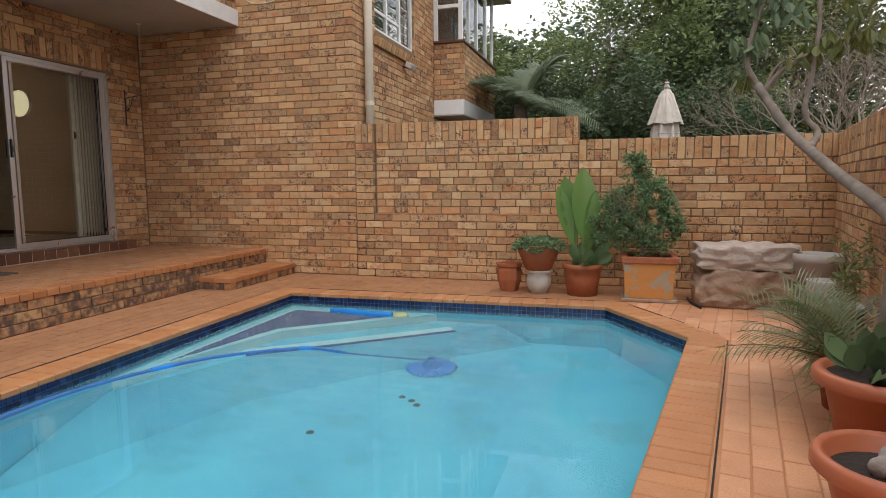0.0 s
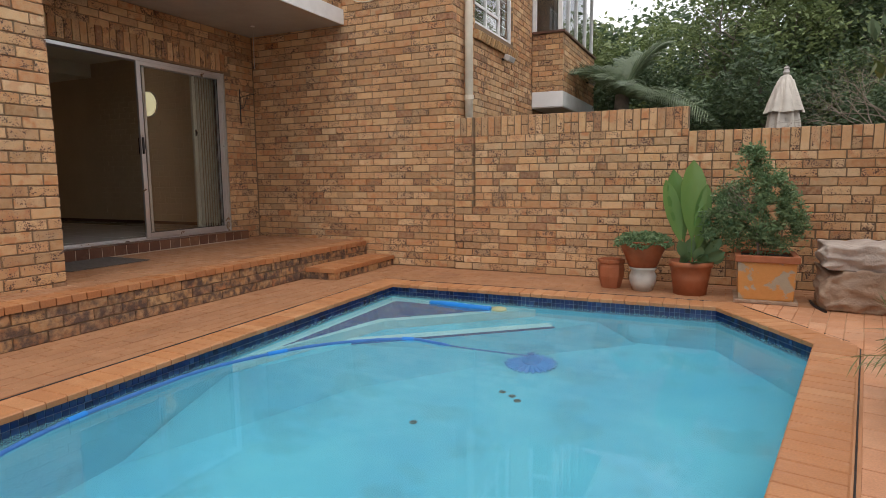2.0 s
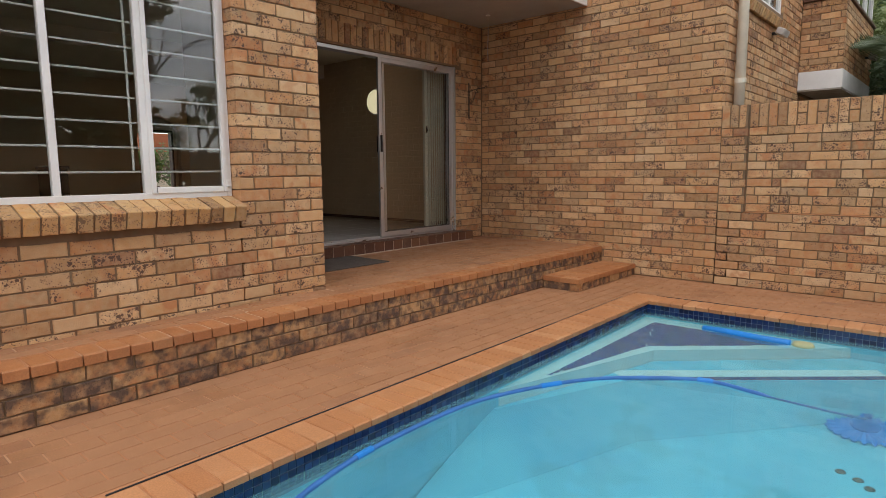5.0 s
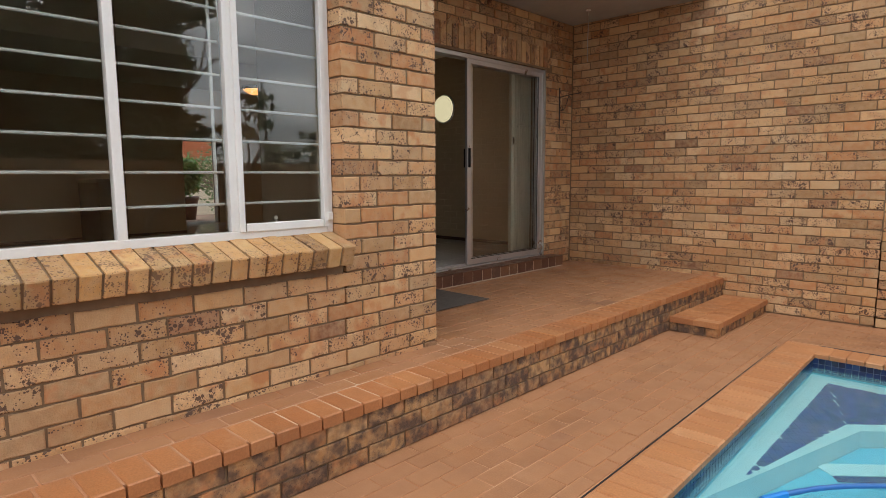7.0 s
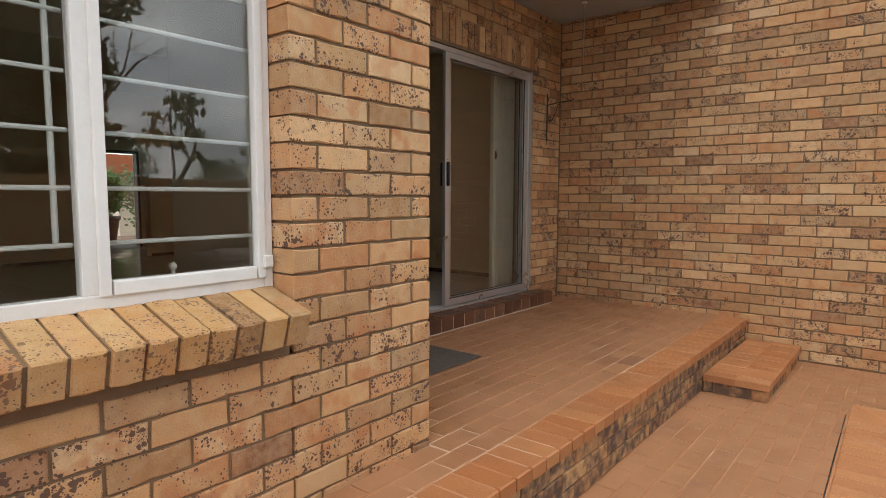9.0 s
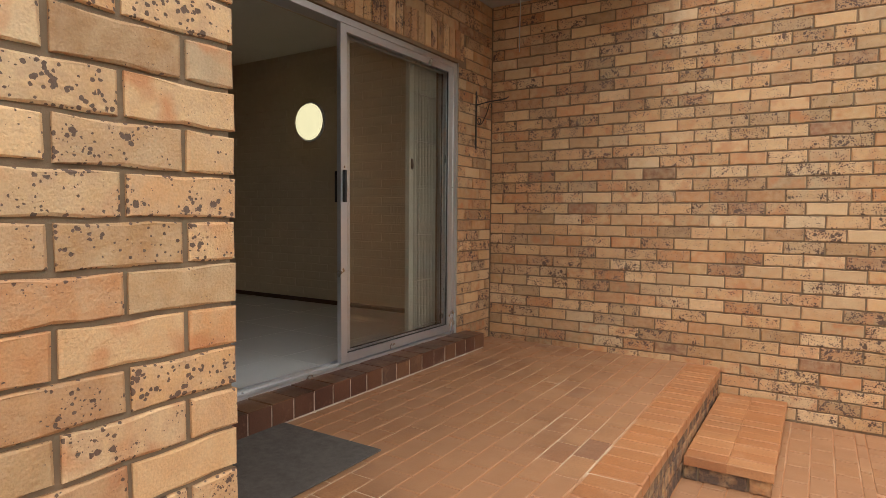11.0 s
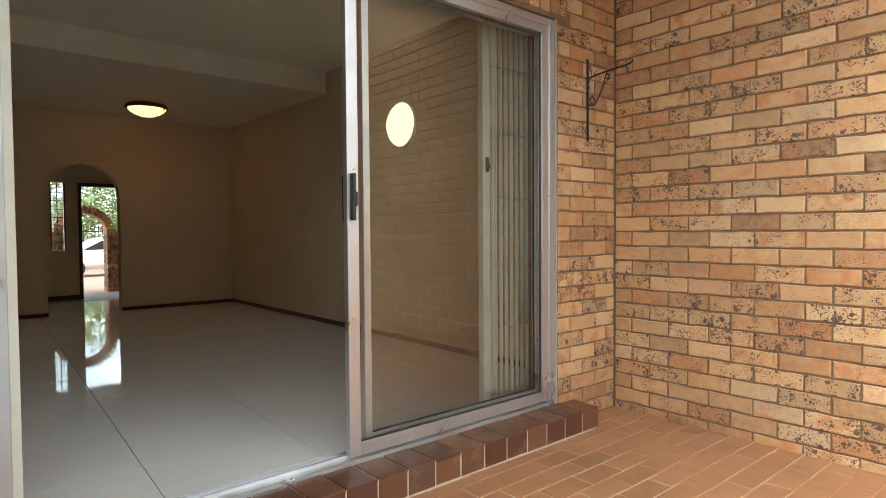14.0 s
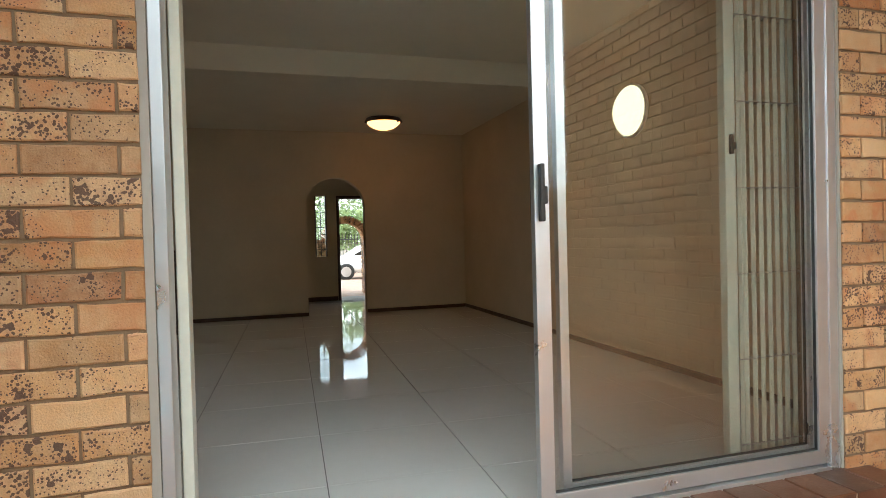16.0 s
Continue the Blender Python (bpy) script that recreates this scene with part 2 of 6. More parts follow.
k = Mat("rock_moulded_plastic", 0.7)
k.color(k.mix(k.ramp(k.noise(7, 6), (0.35, 0.0), (0.65, 1.0)), (0.44, 0.31, 0.215), (0.28, 0.185, 0.125)))
k.bump(k.noise(9, 7), 0.05, 0.8)
M_ROCK = k.m
k = Mat("rock_moulded_lid", 0.7)
k.color(k.mix(k.ramp(k.noise(7, 6), (0.35, 0.0), (0.65, 1.0)), (0.52, 0.43, 0.36), (0.38, 0.30, 0.25)))
k.bump(k.noise(9, 7), 0.05, 0.8)
M_ROCK_LID = k.m

k = Mat("ochre_paint_flaking", 0.72)
flake = k.ramp(k.noise(6.5, 4), (0.50, 0.0), (0.54, 1.0))
k.color(k.mix(flake, k.mix(k.noise(30, 4), (0.60, 0.27, 0.075), (0.50, 0.21, 0.055)), k.mix(k.noise(40, 4), (0.33, 0.27, 0.20), (0.42, 0.33, 0.22))))
k.bump(k.math("ADD", k.noise(120, 4), k.math("MULTIPLY", flake, -0.6)), 0.004, 0.5)
M_OCHRE = k.m

k = Mat("blue_mosaic", 0.16)
k.color(k.ramp(k.random(), (0.0, (0.008, 0.018, 0.075)), (0.5, (0.012, 0.034, 0.125)), (0.85, (0.007, 0.012, 0.045)), (1.0, (0.03, 0.07, 0.18))))
M_MOSAIC = k.m
k = Mat("blue_step_mosaic", 0.3)
k.color(k.ramp(k.random(), (0.0, (0.012, 0.012, 0.15)), (0.5, (0.022, 0.022, 0.24)), (1.0, (0.012, 0.012, 0.11))))
M_STEP_MOSAIC = k.m
M_POOL_GROUT = plain("pool_grout", (0.16, 0.22, 0.30), 0.7)

k = Mat("pool_plaster", 0.7)
base = k.mix(k.ramp(k.noise(0.9, 4), (0.36, 0.0), (0.66, 1.0)), (0.23, 0.61, 0.71), (0.12, 0.46, 0.63))
base = k.mix(k.math("MULTIPLY", k.ramp(k.noise(1.9, 3), (0.54, 0.0), (0.6, 1.0)), 0.35), base, (0.14, 0.36, 0.40))
k.color(base)
M_POOL = k.m
M_POOL_EDGE = plain("white_step_edge", (0.74, 0.78, 0.76), 0.6, vary=0.06)

k = Mat("cloudy_pool_water", 0.015)
k.color((0.36, 0.85, 0.95))
k.b.inputs["IOR"].default_value = 1.33
k.b.inputs["Transmission Weight"].default_value = 0.86
k.bump(k.noise(2.2, 2), 0.004, 0.05)
M_WATER = k.m

k = Mat("clear_glass", 0.0)
k.color((0.92, 0.95, 0.93))
k.b.inputs["IOR"].default_value = 1.62
k.b.inputs["Transmission Weight"].default_value = 1.0
M_GLASS = k.m
k = Mat("tinted_door_glass", 0.0)
k.color((0.96, 0.975, 0.95))
k.b.inputs["IOR"].default_value = 1.5
k.b.inputs["Transmission Weight"].default_value = 1.0
M_GLASS_DOOR = k.m


def glow(name, color, strength):
    g = Mat(name, 0.4)
    g.color(color)
    g.put(g.b.inputs["Emission Color"], color)
    g.b.inputs["Emission Strength"].default_value = strength
    return g.m


M_LAMP_WARM = glow("warm_lamp_glass", (1.0, 0.44, 0.14), 0.9)
M_LAMP_COOL = glow("opal_lamp_glass", (1.0, 0.90, 0.56), 0.36)


def leaf_material(name, a, b, c, rough=0.5, trans=0.25):
    g = Mat(name, rough)
    col = g.ramp(g.random(), (0.0, a), (0.5, b), (1.0, c))
    g.color(g.mix(0.35, col, g.ramp(g.noise(1.1, 3), (0.3, 0.45), (0.7, 1.0)), "MULTIPLY"))
    g.b.inputs["Transmission Weight"].default_value = 0.0
    t = g.n.new("ShaderNodeBsdfTranslucent")
    g.link(col, t.inputs[0])
    s = g.n.new("ShaderNodeMixShader")
    s.inputs[0].default_value = trans
    g.link(g.b.outputs[0], s.inputs[1])
    g.link(t.outputs[0], s.inputs[2])
    g.link(s.outputs[0], g.n["Material Output"].inputs[0])
    return g.m


M_LEAF_TREE = leaf_material("tree_leaf", (0.20, 0.26, 0.10), (0.29, 0.36, 0.14), (0.14, 0.20, 0.085))
M_LEAF_DARK = leaf_material("dark_tree_leaf", (0.09, 0.14, 0.07), (0.14, 0.20, 0.095), (0.065, 0.105, 0.055))
M_LEAF_OLIVE = leaf_material("olive_leaf", (0.13, 0.15, 0.035), (0.18, 0.18, 0.05), (0.08, 0.11, 0.03))
M_LEAF_BUSH = leaf_material("shrub_leaf", (0.14, 0.225, 0.095), (0.22, 0.32, 0.15), (0.09, 0.165, 0.065))
M_LEAF_BROAD = leaf_material("broad_leaf", (0.12, 0.24, 0.06), (0.17, 0.31, 0.085), (0.23, 0.35, 0.09), 0.38, 0.3)
M_LEAF_PALM = leaf_material("palm_leaflet", (0.16, 0.22, 0.12), (0.22, 0.28, 0.15), (0.12, 0.17, 0.095), 0.42)
M_LEAF_PALE = leaf_material("spider_leaf", (0.22, 0.26, 0.09), (0.30, 0.31, 0.14), (0.14, 0.2, 0.06))


# ---- builders ----
def mesh_object(name, verts, faces, material, parent=None):
    me = bpy.data.meshes.new(name)
    me.from_pydata(verts, [], faces)
    me.materials.append(material)
    ob = new(name, me)
    if parent:
        ob.parent = parent
    return ob


def part(name, bm, material, parent=None, label="", smooth=False):
    """Links a bmesh as one mesh object under a thing or a part."""
    bmesh.ops.recalc_face_normals(bm, faces=bm.faces)
    me = bpy.data.meshes.new(name)
    bm.to_mesh(me)
    bm.free()
    me.materials.append(material)
    if smooth:
        for p in me.polygons:
            p.use_smooth = True
    ob = new(name, me)
    if parent:
        ob.parent = parent
    if label:
        ob["label"] = label
    return ob


def thing(name, at, label, category, group="", rz=0):
    ob = new(name)
    ob.matrix_world = pose(*at, 0, 0, rz)
    ob.empty_display_size = 0.1
    return tagged(ob, label, category, group)


def box(bm, x0, x1, y0, y1, z0, z1, bevel=0.0, m=None):
    r = bmesh.ops.create_cube(bm, size=1)
    v = r["verts"]
    bmesh.ops.scale(bm, vec=(x1 - x0, y1 - y0, z1 - z0), verts=v)
    bmesh.ops.translate(bm, vec=((x0 + x1) / 2, (y0 + y1) / 2, (z0 + z1) / 2), verts=v)
    if bevel:
        e = list({e for q in v for e in q.link_edges})
        g = bmesh.ops.bevel(bm, geom=e, offset=bevel, segments=2, affect="EDGES", profile=0.5)
        v = list({q for f in g["faces"] for q in f.verts} | {q for q in v if q.is_valid})
    if m is not None:
        bmesh.ops.transform(bm, matrix=m, verts=v)
    return bm


def boxes(*specs, bevel=0.0):
    bm = bmesh.new()
    for s in specs:
        box(bm, *s, bevel=bevel)
    return bm


def lathe(profile, seg=32, wobble=0.0):
    """A turned shape from (radius, height) pairs."""
    bm = bmesh.new()
    rings = []
    for r, z in profile:
        rings.append([bm.verts.new((r * (1 + wobble * math.sin(3 * a + z * 9)) * math.cos(a), r * math.sin(a), z)) for a in (i * 2 * math.pi / seg for i in range(seg))])
    for a, b in zip(rings, rings[1:]):
        for i in range(seg):
            bm.faces.new((a[i], a[(i + 1) % seg], b[(i + 1) % seg], b[i]))
    if profile[0][0] > 1e-4:
        bm.faces.new(rings[0][::-1])
    if profile[-1][0] > 1e-4:
        bm.faces.new(rings[-1])
    bmesh.ops.remove_doubles(bm, verts=bm.verts, dist=1e-5)
    return bm


def tube(bm, pts, radii, seg=8):
    """A tube along points, with a radius at each."""
    pts = [Vector(p) for p in pts]
    if isinstance(radii, (int, float)):
        radii = [radii] * len(pts)
    rings = []
    side = None
    for i, p in enumerate(pts):
        d = (pts[min(i + 1, len(pts) - 1)] - pts[max(i - 1, 0)]).normalized()
        if side is None:
            side = d.orthogonal().normalized()
        side = (side - d * side.dot(d)).normalized()
        up = d.cross(side)
        rings.append([bm.verts.new(p + radii[i] * (math.cos(a) * side + math.sin(a) * up)) for a in (j * 2 * math.pi / seg for j in range(seg))])
    for a, b in zip(rings, rings[1:]):
        for j in range(seg):
            bm.faces.new((a[j], a[(j + 1) % seg], b[(j + 1) % seg], b[j]))
    bm.faces.new(rings[0][::-1])
    bm.faces.new(rings[-1])
    return bm


def spline(pts, steps=8):
    """A smooth line through points."""
    pts = [Vector(p) for p in pts]
    q = [2 * pts[0] - pts[1], *pts, 2 * pts[-1] - pts[-2]]
    out = []
    for i in range(1, len(q) - 2):
        a, b, c, d = q[i - 1:i + 3]
        for s in range(steps):
            t = s / steps
            out.append(0.5 * (2 * b + (c - a) * t + (2 * a - 5 * b + 4 * c - d) * t * t + (3 * b - a - 3 * c + d) * t ** 3))
    return out + [pts[-1]]


# ---- pieces: bricks, pavers, tiles ----
rng = random.Random(11)


def frame_of(origin, u, v):
    """The pose whose x runs along u, y along v, and z outwards."""
    u, v = Vector(u).normalized(), Vector(v).normalized()
    n = u.cross(v)
    m = Matrix((u, v, n)).transposed().to_4x4()
    m.translation = origin
    return m


def brick_outline(l, h, r):
    """A rectangle about its middle with uneven long edges."""
    k = 4 if l > 0.15 else 2
    xs = [-l / 2 + l * i / k for i in range(k + 1)]
    j = lambda a: r.uniform(-a, a)
    low = [(x + j(0.002), -h / 2 + j(0.0026)) for x in xs]
    top = [(x + j(0.002), h / 2 + j(0.0026)) for x in reversed(xs)]
    return low + top


def piece_geometry(poly, depth, bev, r, tilt=0.0012):
    n = len(poly)
    cx, cy = sum(p[0] for p in poly) / n, sum(p[1] for p in poly) / n
    verts = []
    for z, ins, jit in ((0, bev, tilt), (-bev * 0.8, 0, 0.0), (-depth, 0, 0.0)):
        for x, y in poly:
            dx, dy = cx - x, cy - y
            d = math.hypot(dx, dy) or 1
            f = min(0.3, ins * 1.3 / d)
            verts.append((x + dx * f, y + dy * f, z + (r.uniform(-jit, jit) if jit else 0)))
    faces = [tuple(range(n))]
    for k in (0, 1):
        for i in range(n):
            faces.append((k * n + i, (k + 1) * n + i, (k + 1) * n + (i + 1) % n, k * n + (i + 1) % n))
    return verts, faces


CACHE = {}


def lay(parent, name, frame_m, pieces, depth, bev, material, limit=300, near=None, lift=0.0015, worn=True, rest="field"):
    """Pieces (u, v, length, height) or (u, v, polygon) laid on a plane; the nearest become parts, the rest one part."""
    if near:
        pieces = sorted(pieces, key=lambda p: (p[0] - near[0]) ** 2 + (p[1] - near[1]) ** 2)
    rv, rf = [], []
    for i, p in enumerate(pieces):
        dz = rng.uniform(-lift, lift)
        if len(p) == 4:
            key = (round(p[2], 2), round(p[3], 2), depth, bev, rng.randrange(5), worn)
            if key not in CACHE:
                r = random.Random(str(key))
                l, h = p[2], p[3]
                outline = brick_outline(l, h, r) if worn else [(-l / 2, -h / 2), (l / 2, -h / 2), (l / 2, h / 2), (-l / 2, h / 2)]
                CACHE[key] = (piece_geometry(outline, depth, bev, r, 0.0012 if worn else 0.0003), {})
            (verts, faces), made = CACHE[key]
        else:
            verts, faces = piece_geometry(p[2], depth, bev, rng)
            made = {}
        if i < limit:
            if material.name not in made:
                me = bpy.data.meshes.new(name)
                me.from_pydata(verts, [], faces)
                me.materials.append(material)
                made[material.name] = me
            ob = new(name, made[material.name])
            ob.parent = parent
            ob.matrix_basis = frame_m @ Matrix.Translation((p[0], p[1], dz))
        else:
            o = len(rv)
            m = frame_m @ Matrix.Translation((p[0], p[1], dz))
            rv += [tuple(m @ Vector(v)) for v in verts]
            rf += [tuple(k + o for k in f) for f in faces]
    if rv:
        ob = mesh_object(rest if rest != "field" else name + "_field", rv, rf, material, parent)
        ob["kind"] = "stuff"


C, BH, BL, JT = 0.0858, 0.0758, 0.2240, 0.0105


def courses(u0, u1, z0, n, holes=(), shift=0.0, mixed=False, first=0, pitch=C):
    """Running bond between u0 and u1 from z0 upwards, cut at holes (u0, u1, z0, z1)."""
    out = []
    for i in range(n):
        zc = z0 + pitch * i + BH / 2
        spans = [(u0, u1)]
        for a, b, za, zb in holes:
            if za - 0.02 < zc < zb + 0.02:
                spans = [s for p, q in spans for s in ((p, min(q, a)), (max(p, b), q)) if s[1] - s[0] > 0.03]
        for p, q in spans:
            u = p
            start = shift + (0.5 if (i + first) % 2 else 0)
            grid = u0 + (start % 1 - 1) * (BL + JT)
            if mixed:
                while u < q - 0.03:
                    l = rng.choice((BL, BL, BL, 0.105, 0.105, 0.07, 0.16))
                    l = min(l, q - u)
                    if q - u - l < 0.06:
                        l = q - u
                    out.append((u + l / 2, zc, l, BH))
                    u += l + JT
                continue
            s = grid
            while s < q:
                a, b = max(s, p), min(s + BL, q)
                if b - a > 0.03:
                    out.append(((a + b) / 2, zc, b - a, BH))
                s += BL + JT
    return out


def soldiers(u0, u1, z0, h, halves=0.0):
    out, u = [], u0
    while u < u1 - 0.03:
        w = min(0.0735, u1 - u)
        if rng.random() < halves:
            out += [(u + w / 2, z0 + h * 0.25 - 0.003, w, h / 2 - 0.008), (u + w / 2, z0 + h * 0.75 + 0.003, w, h / 2 - 0.008)]
        else:
            out.append((u + w / 2, z0 + h / 2, w, h))
        u += w + JT
    return out


def clip(poly, region):
    """A polygon cut to a convex region, both counter-clockwise."""
    for i in range(len(region)):
        (ax, ay), (bx, by) = region[i], region[(i + 1) % len(region)]
        side = lambda p: (bx - ax) * (p[1] - ay) - (by - ay) * (p[0] - ax)
        out = []
        for j in range(len(poly)):
            p, q = poly[j], poly[(j + 1) % len(poly)]
            sp, sq = side(p), side(q)
            if sp >= 0:
                out.append(p)
            if (sp >= 0) != (sq >= 0):
                t = sp / (sp - sq)
                out.append((p[0] + (q[0] - p[0]) * t, p[1] + (q[1] - p[1]) * t))
        poly = out
        if len(poly) < 3:
            return []
    return poly


def area(p):
    return 0.5 * sum(p[i][0] * p[(i + 1) % len(p)][1] - p[(i + 1) % len(p)][0] * p[i][1] for i in range(len(p)))


def paving(region, origin, angle, l, w, joint, bond=0.5):
    """Pavers of l by w in rows along the angle, cut to a convex region (plan coordinates)."""
    c, s = math.cos(radians(angle)), math.sin(radians(angle))
    loc = [((x - origin[0]) * c + (y - origin[1]) * s, -(x - origin[0]) * s + (y - origin[1]) * c) for x, y in region]
    u0, u1 = min(p[0] for p in loc), max(p[0] for p in loc)
    v0, v1 = min(p[1] for p in loc), max(p[1] for p in loc)
    out = []
    for j in range(math.floor(v0 / (w + joint)), math.ceil(v1 / (w + joint)) + 1):
        off = bond * (j % 2) * (l + joint)
        for i in range(math.floor((u0 - off) / (l + joint)) - 1, math.ceil((u1 - off) / (l + joint)) + 1):
            a, b = i * (l + joint) + off, j * (w + joint)
            full = [(a, b), (a + l, b), (a + l, b + w), (a, b + w)]
            cut = clip(full, loc)
            if len(cut) < 3 or abs(area(cut)) < 0.0006:
                continue
            if abs(area(cut) - l * w) < 1e-5:
                out.append((a + l / 2, b + w / 2, l, w))
            else:
                mx, my = sum(p[0] for p in cut) / len(cut), sum(p[1] for p in cut) / len(cut)
                tidy = [(p[0] - mx, p[1] - my) for p in cut]
                tidy = [p for i2, p in enumerate(tidy) if math.hypot(p[0] - tidy[i2 - 1][0], p[1] - tidy[i2 - 1][1]) > 0.004]
                if len(tidy) > 2:
                    out.append((mx, my, tidy))
    return out, pose(origin[0], origin[1], 0, 0, 0, angle)


def structure(name, bm, material, label=""):
    ob = part(name, bm, material)
    return tagged(ob, label, "", "", "structure")


# ---- plan ----
X_DOOR, X_WIN, Y_NOOK, X_CORNER = -6.02, -4.60, 6.0, -2.87
PLAT, FLOOR_IN = 0.31, 0.44
X_PLAT = -4.16
POOL = [(-2.985, 0.12), (-2.81, -0.12), (0.06, -0.12), (0.785, 3.87), (0.16, 4.85), (-3.07, 4.765)]
WATER = -0.112
EAST = math.degrees(math.atan2(1, 0.194))


def east_x(y):
    return 2.30 - 0.194 * (6.0 - y)


# ground sheet with the pool cut out
bm = bmesh.new()
outer = [bm.verts.new((x, y, -0.07)) for x, y in ((-400, -400), (400, -400), (400, 400), (-400, 400))]
inner = [bm.verts.new((x, y, -0.07)) for x, y in POOL]
edges = [bm.edges.new((a[i], a[(i + 1) % len(a)])) for a in (outer, inner) for i in range(len(a))]
bmesh.ops.triangle_fill(bm, use_beauty=True, edges=edges)
tagged(structure("ground", bm, M_GROUND, "bare brown earth around the house"), kind="structure")

# pool basin: plaster shell with sloping floor
DEEP = -1.1
bm = bmesh.new()
n = len(POOL)
top = [bm.verts.new((x, y, -0.03)) for x, y in POOL]
bot = [bm.verts.new((x, y, DEEP)) for x, y in POOL]
for i in range(n):
    bm.faces.new((top[i], top[(i + 1) % n], bot[(i + 1) % n], bot[i]))
bm.faces.new(bot)
basin = structure("pool_basin", bm, M_POOL, "pale blue plastered swimming pool basin")
bm = bmesh.new()
bm.faces.new([bm.verts.new((x, y, WATER)) for x, y in POOL])
water = tagged(part("water", bm, M_WATER), "calm slightly cloudy turquoise pool water", "water", "", "structure")
water.visible_shadow = False


def pool_edge(i):
    a, b = Vector((*POOL[i], 0)), Vector((*POOL[(i + 1) % n], 0))
    return a, b, (b - a).normalized(), (b - a).length


# waterline mosaic
gv, gf = [], []
for i in range(n):
    a, b, d, ln = pool_edge(i)
    inward = Vector((-d.y, d.x, 0))
    o = len(gv)
    for q, zz in ((a, -0.03), (b, -0.03), (b, -0.25), (a, -0.25)):
        gv.append(tuple(q + inward * 0.004 + Vector((0, 0, zz))))
    gf.append((o, o + 1, o + 2, o + 3))
band = tagged(mesh_object("waterline_band", gv, gf, M_POOL_GROUT), "dark blue mosaic band at the waterline", "", "", "structure")

# ---- walls ----
def slab_wall(name, specs, material, label=""):
    return structure(name, boxes(*specs), material, label)


R = 0.009
wall_nook = slab_wall("wall_north", [(-6.3, X_CORNER - R - 0.001, Y_NOOK + R, 6.23, -0.1, 5.6)], M_MORTAR, "tall speckled tan brick house wall with brown mortar")
wall_door = slab_wall("wall_door", [(X_DOOR - 0.23, X_DOOR - R, 2.2, 2.915, -0.1, 3.14), (X_DOOR - 0.23, X_DOOR - R, 5.455, Y_NOOK + R, -0.1, 3.14),
                                    (X_DOOR - 0.23, X_DOOR - R, 2.93, 5.455, 2.565, 3.14), (X_DOOR - 0.23, X_DOOR - 0.04, 2.93, 5.455, -0.1, 0.415)], M_MORTAR, "speckled tan brick wall around a sliding door")
wall_window = slab_wall("wall_window", [(X_WIN - 0.23, X_WIN - R, -6.0, -0.57, -0.1, 5.6), (X_WIN - 0.23, X_WIN - R, 1.523, 2.205 - R, -0.1, 5.6),
                                        (X_WIN - 0.23, X_WIN - R, -0.57, 1.50, -0.1, 0.90), (X_WIN - 0.23, X_WIN - 0.16, -0.57, 1.50, 0.90, 1.06), (X_WIN - 0.23, X_WIN - R, -0.57, 1.50, 2.53, 5.6)], M_MORTAR, "speckled tan brick wall with a white steel window")
wall_return = slab_wall("wall_return", [(X_DOOR - 0.23, X_WIN - 0.23, 1.98, 2.196, -0.1, 5.6)], M_MORTAR, "tan brick return wall beside the sliding door")
wall_side = slab_wall("wall_house_side", [(X_CORNER - 0.23, X_CORNER - R, 6.23, 6.72, -0.1, 5.6), (X_CORNER - 0.23, X_CORNER - R, 8.29, 13.5, -0.1, 5.6),
                                          (X_CORNER - 0.23, X_CORNER - R, 6.72, 8.29, -0.1, 3.16), (X_CORNER - 0.23, X_CORNER - R, 6.72, 8.29, 4.3, 5.6)], M_MORTAR, "upper side wall of the brick house")
Y_G = 6.0
garden = slab_wall("garden_wall", [(X_CORNER + 0.006, -0.19, Y_G + 0.05, 6.22, -0.1, 1.862), (X_CORNER - R, -2.612, Y_G + R, 6.22, -0.1, 1.862), (X_CORNER - R, -0.19, Y_G + R, 6.22, -0.1, 0.775),
                                   (-0.19, 2.6, Y_G + R, 6.22, -0.1, 1.602)], M_MORTAR_DARK, "stepped tan brick garden wall with soldier-course top")
bm = bmesh.new()
F_EAST = frame_of((2.30, 6.0, 0), (-0.194, -1, 0), (0, 0, 1))
box(bm, 0.0, 9.5, -0.1, 1.602, -0.22, -R, m=F_EAST)
garden_east = structure("garden_wall_east", bm, M_MORTAR_DARK, "tan brick boundary wall beside the pool")

# platform, step
platform = slab_wall("platform", [(X_DOOR - 0.1, X_PLAT - 0.02, 2.0, Y_NOOK + R, -0.1, PLAT - 0.052), (X_WIN - 0.1, X_PLAT - 0.02, -5.0, 2.0, -0.1, PLAT - 0.052),
                                  (X_DOOR - 0.1, X_PLAT - 0.24, 2.0, Y_NOOK + R, PLAT - 0.052, PLAT - 0.004), (X_WIN - 0.1, X_PLAT - 0.24, -5.0, 2.0, PLAT - 0.052, PLAT - 0.004),
                                  (X_PLAT - 0.24, X_PLAT - 0.012, -5.0, Y_NOOK + R, PLAT - 0.052, PLAT - 0.004)], M_SAND, "raised terracotta-paved platform with burnt brick riser")

structure("platform_riser", boxes((X_PLAT - 0.03, X_PLAT - 0.011, -5.0, Y_NOOK, -0.1, PLAT - 0.053)), M_MORTAR_DARK, "burnt brick riser of the platform")

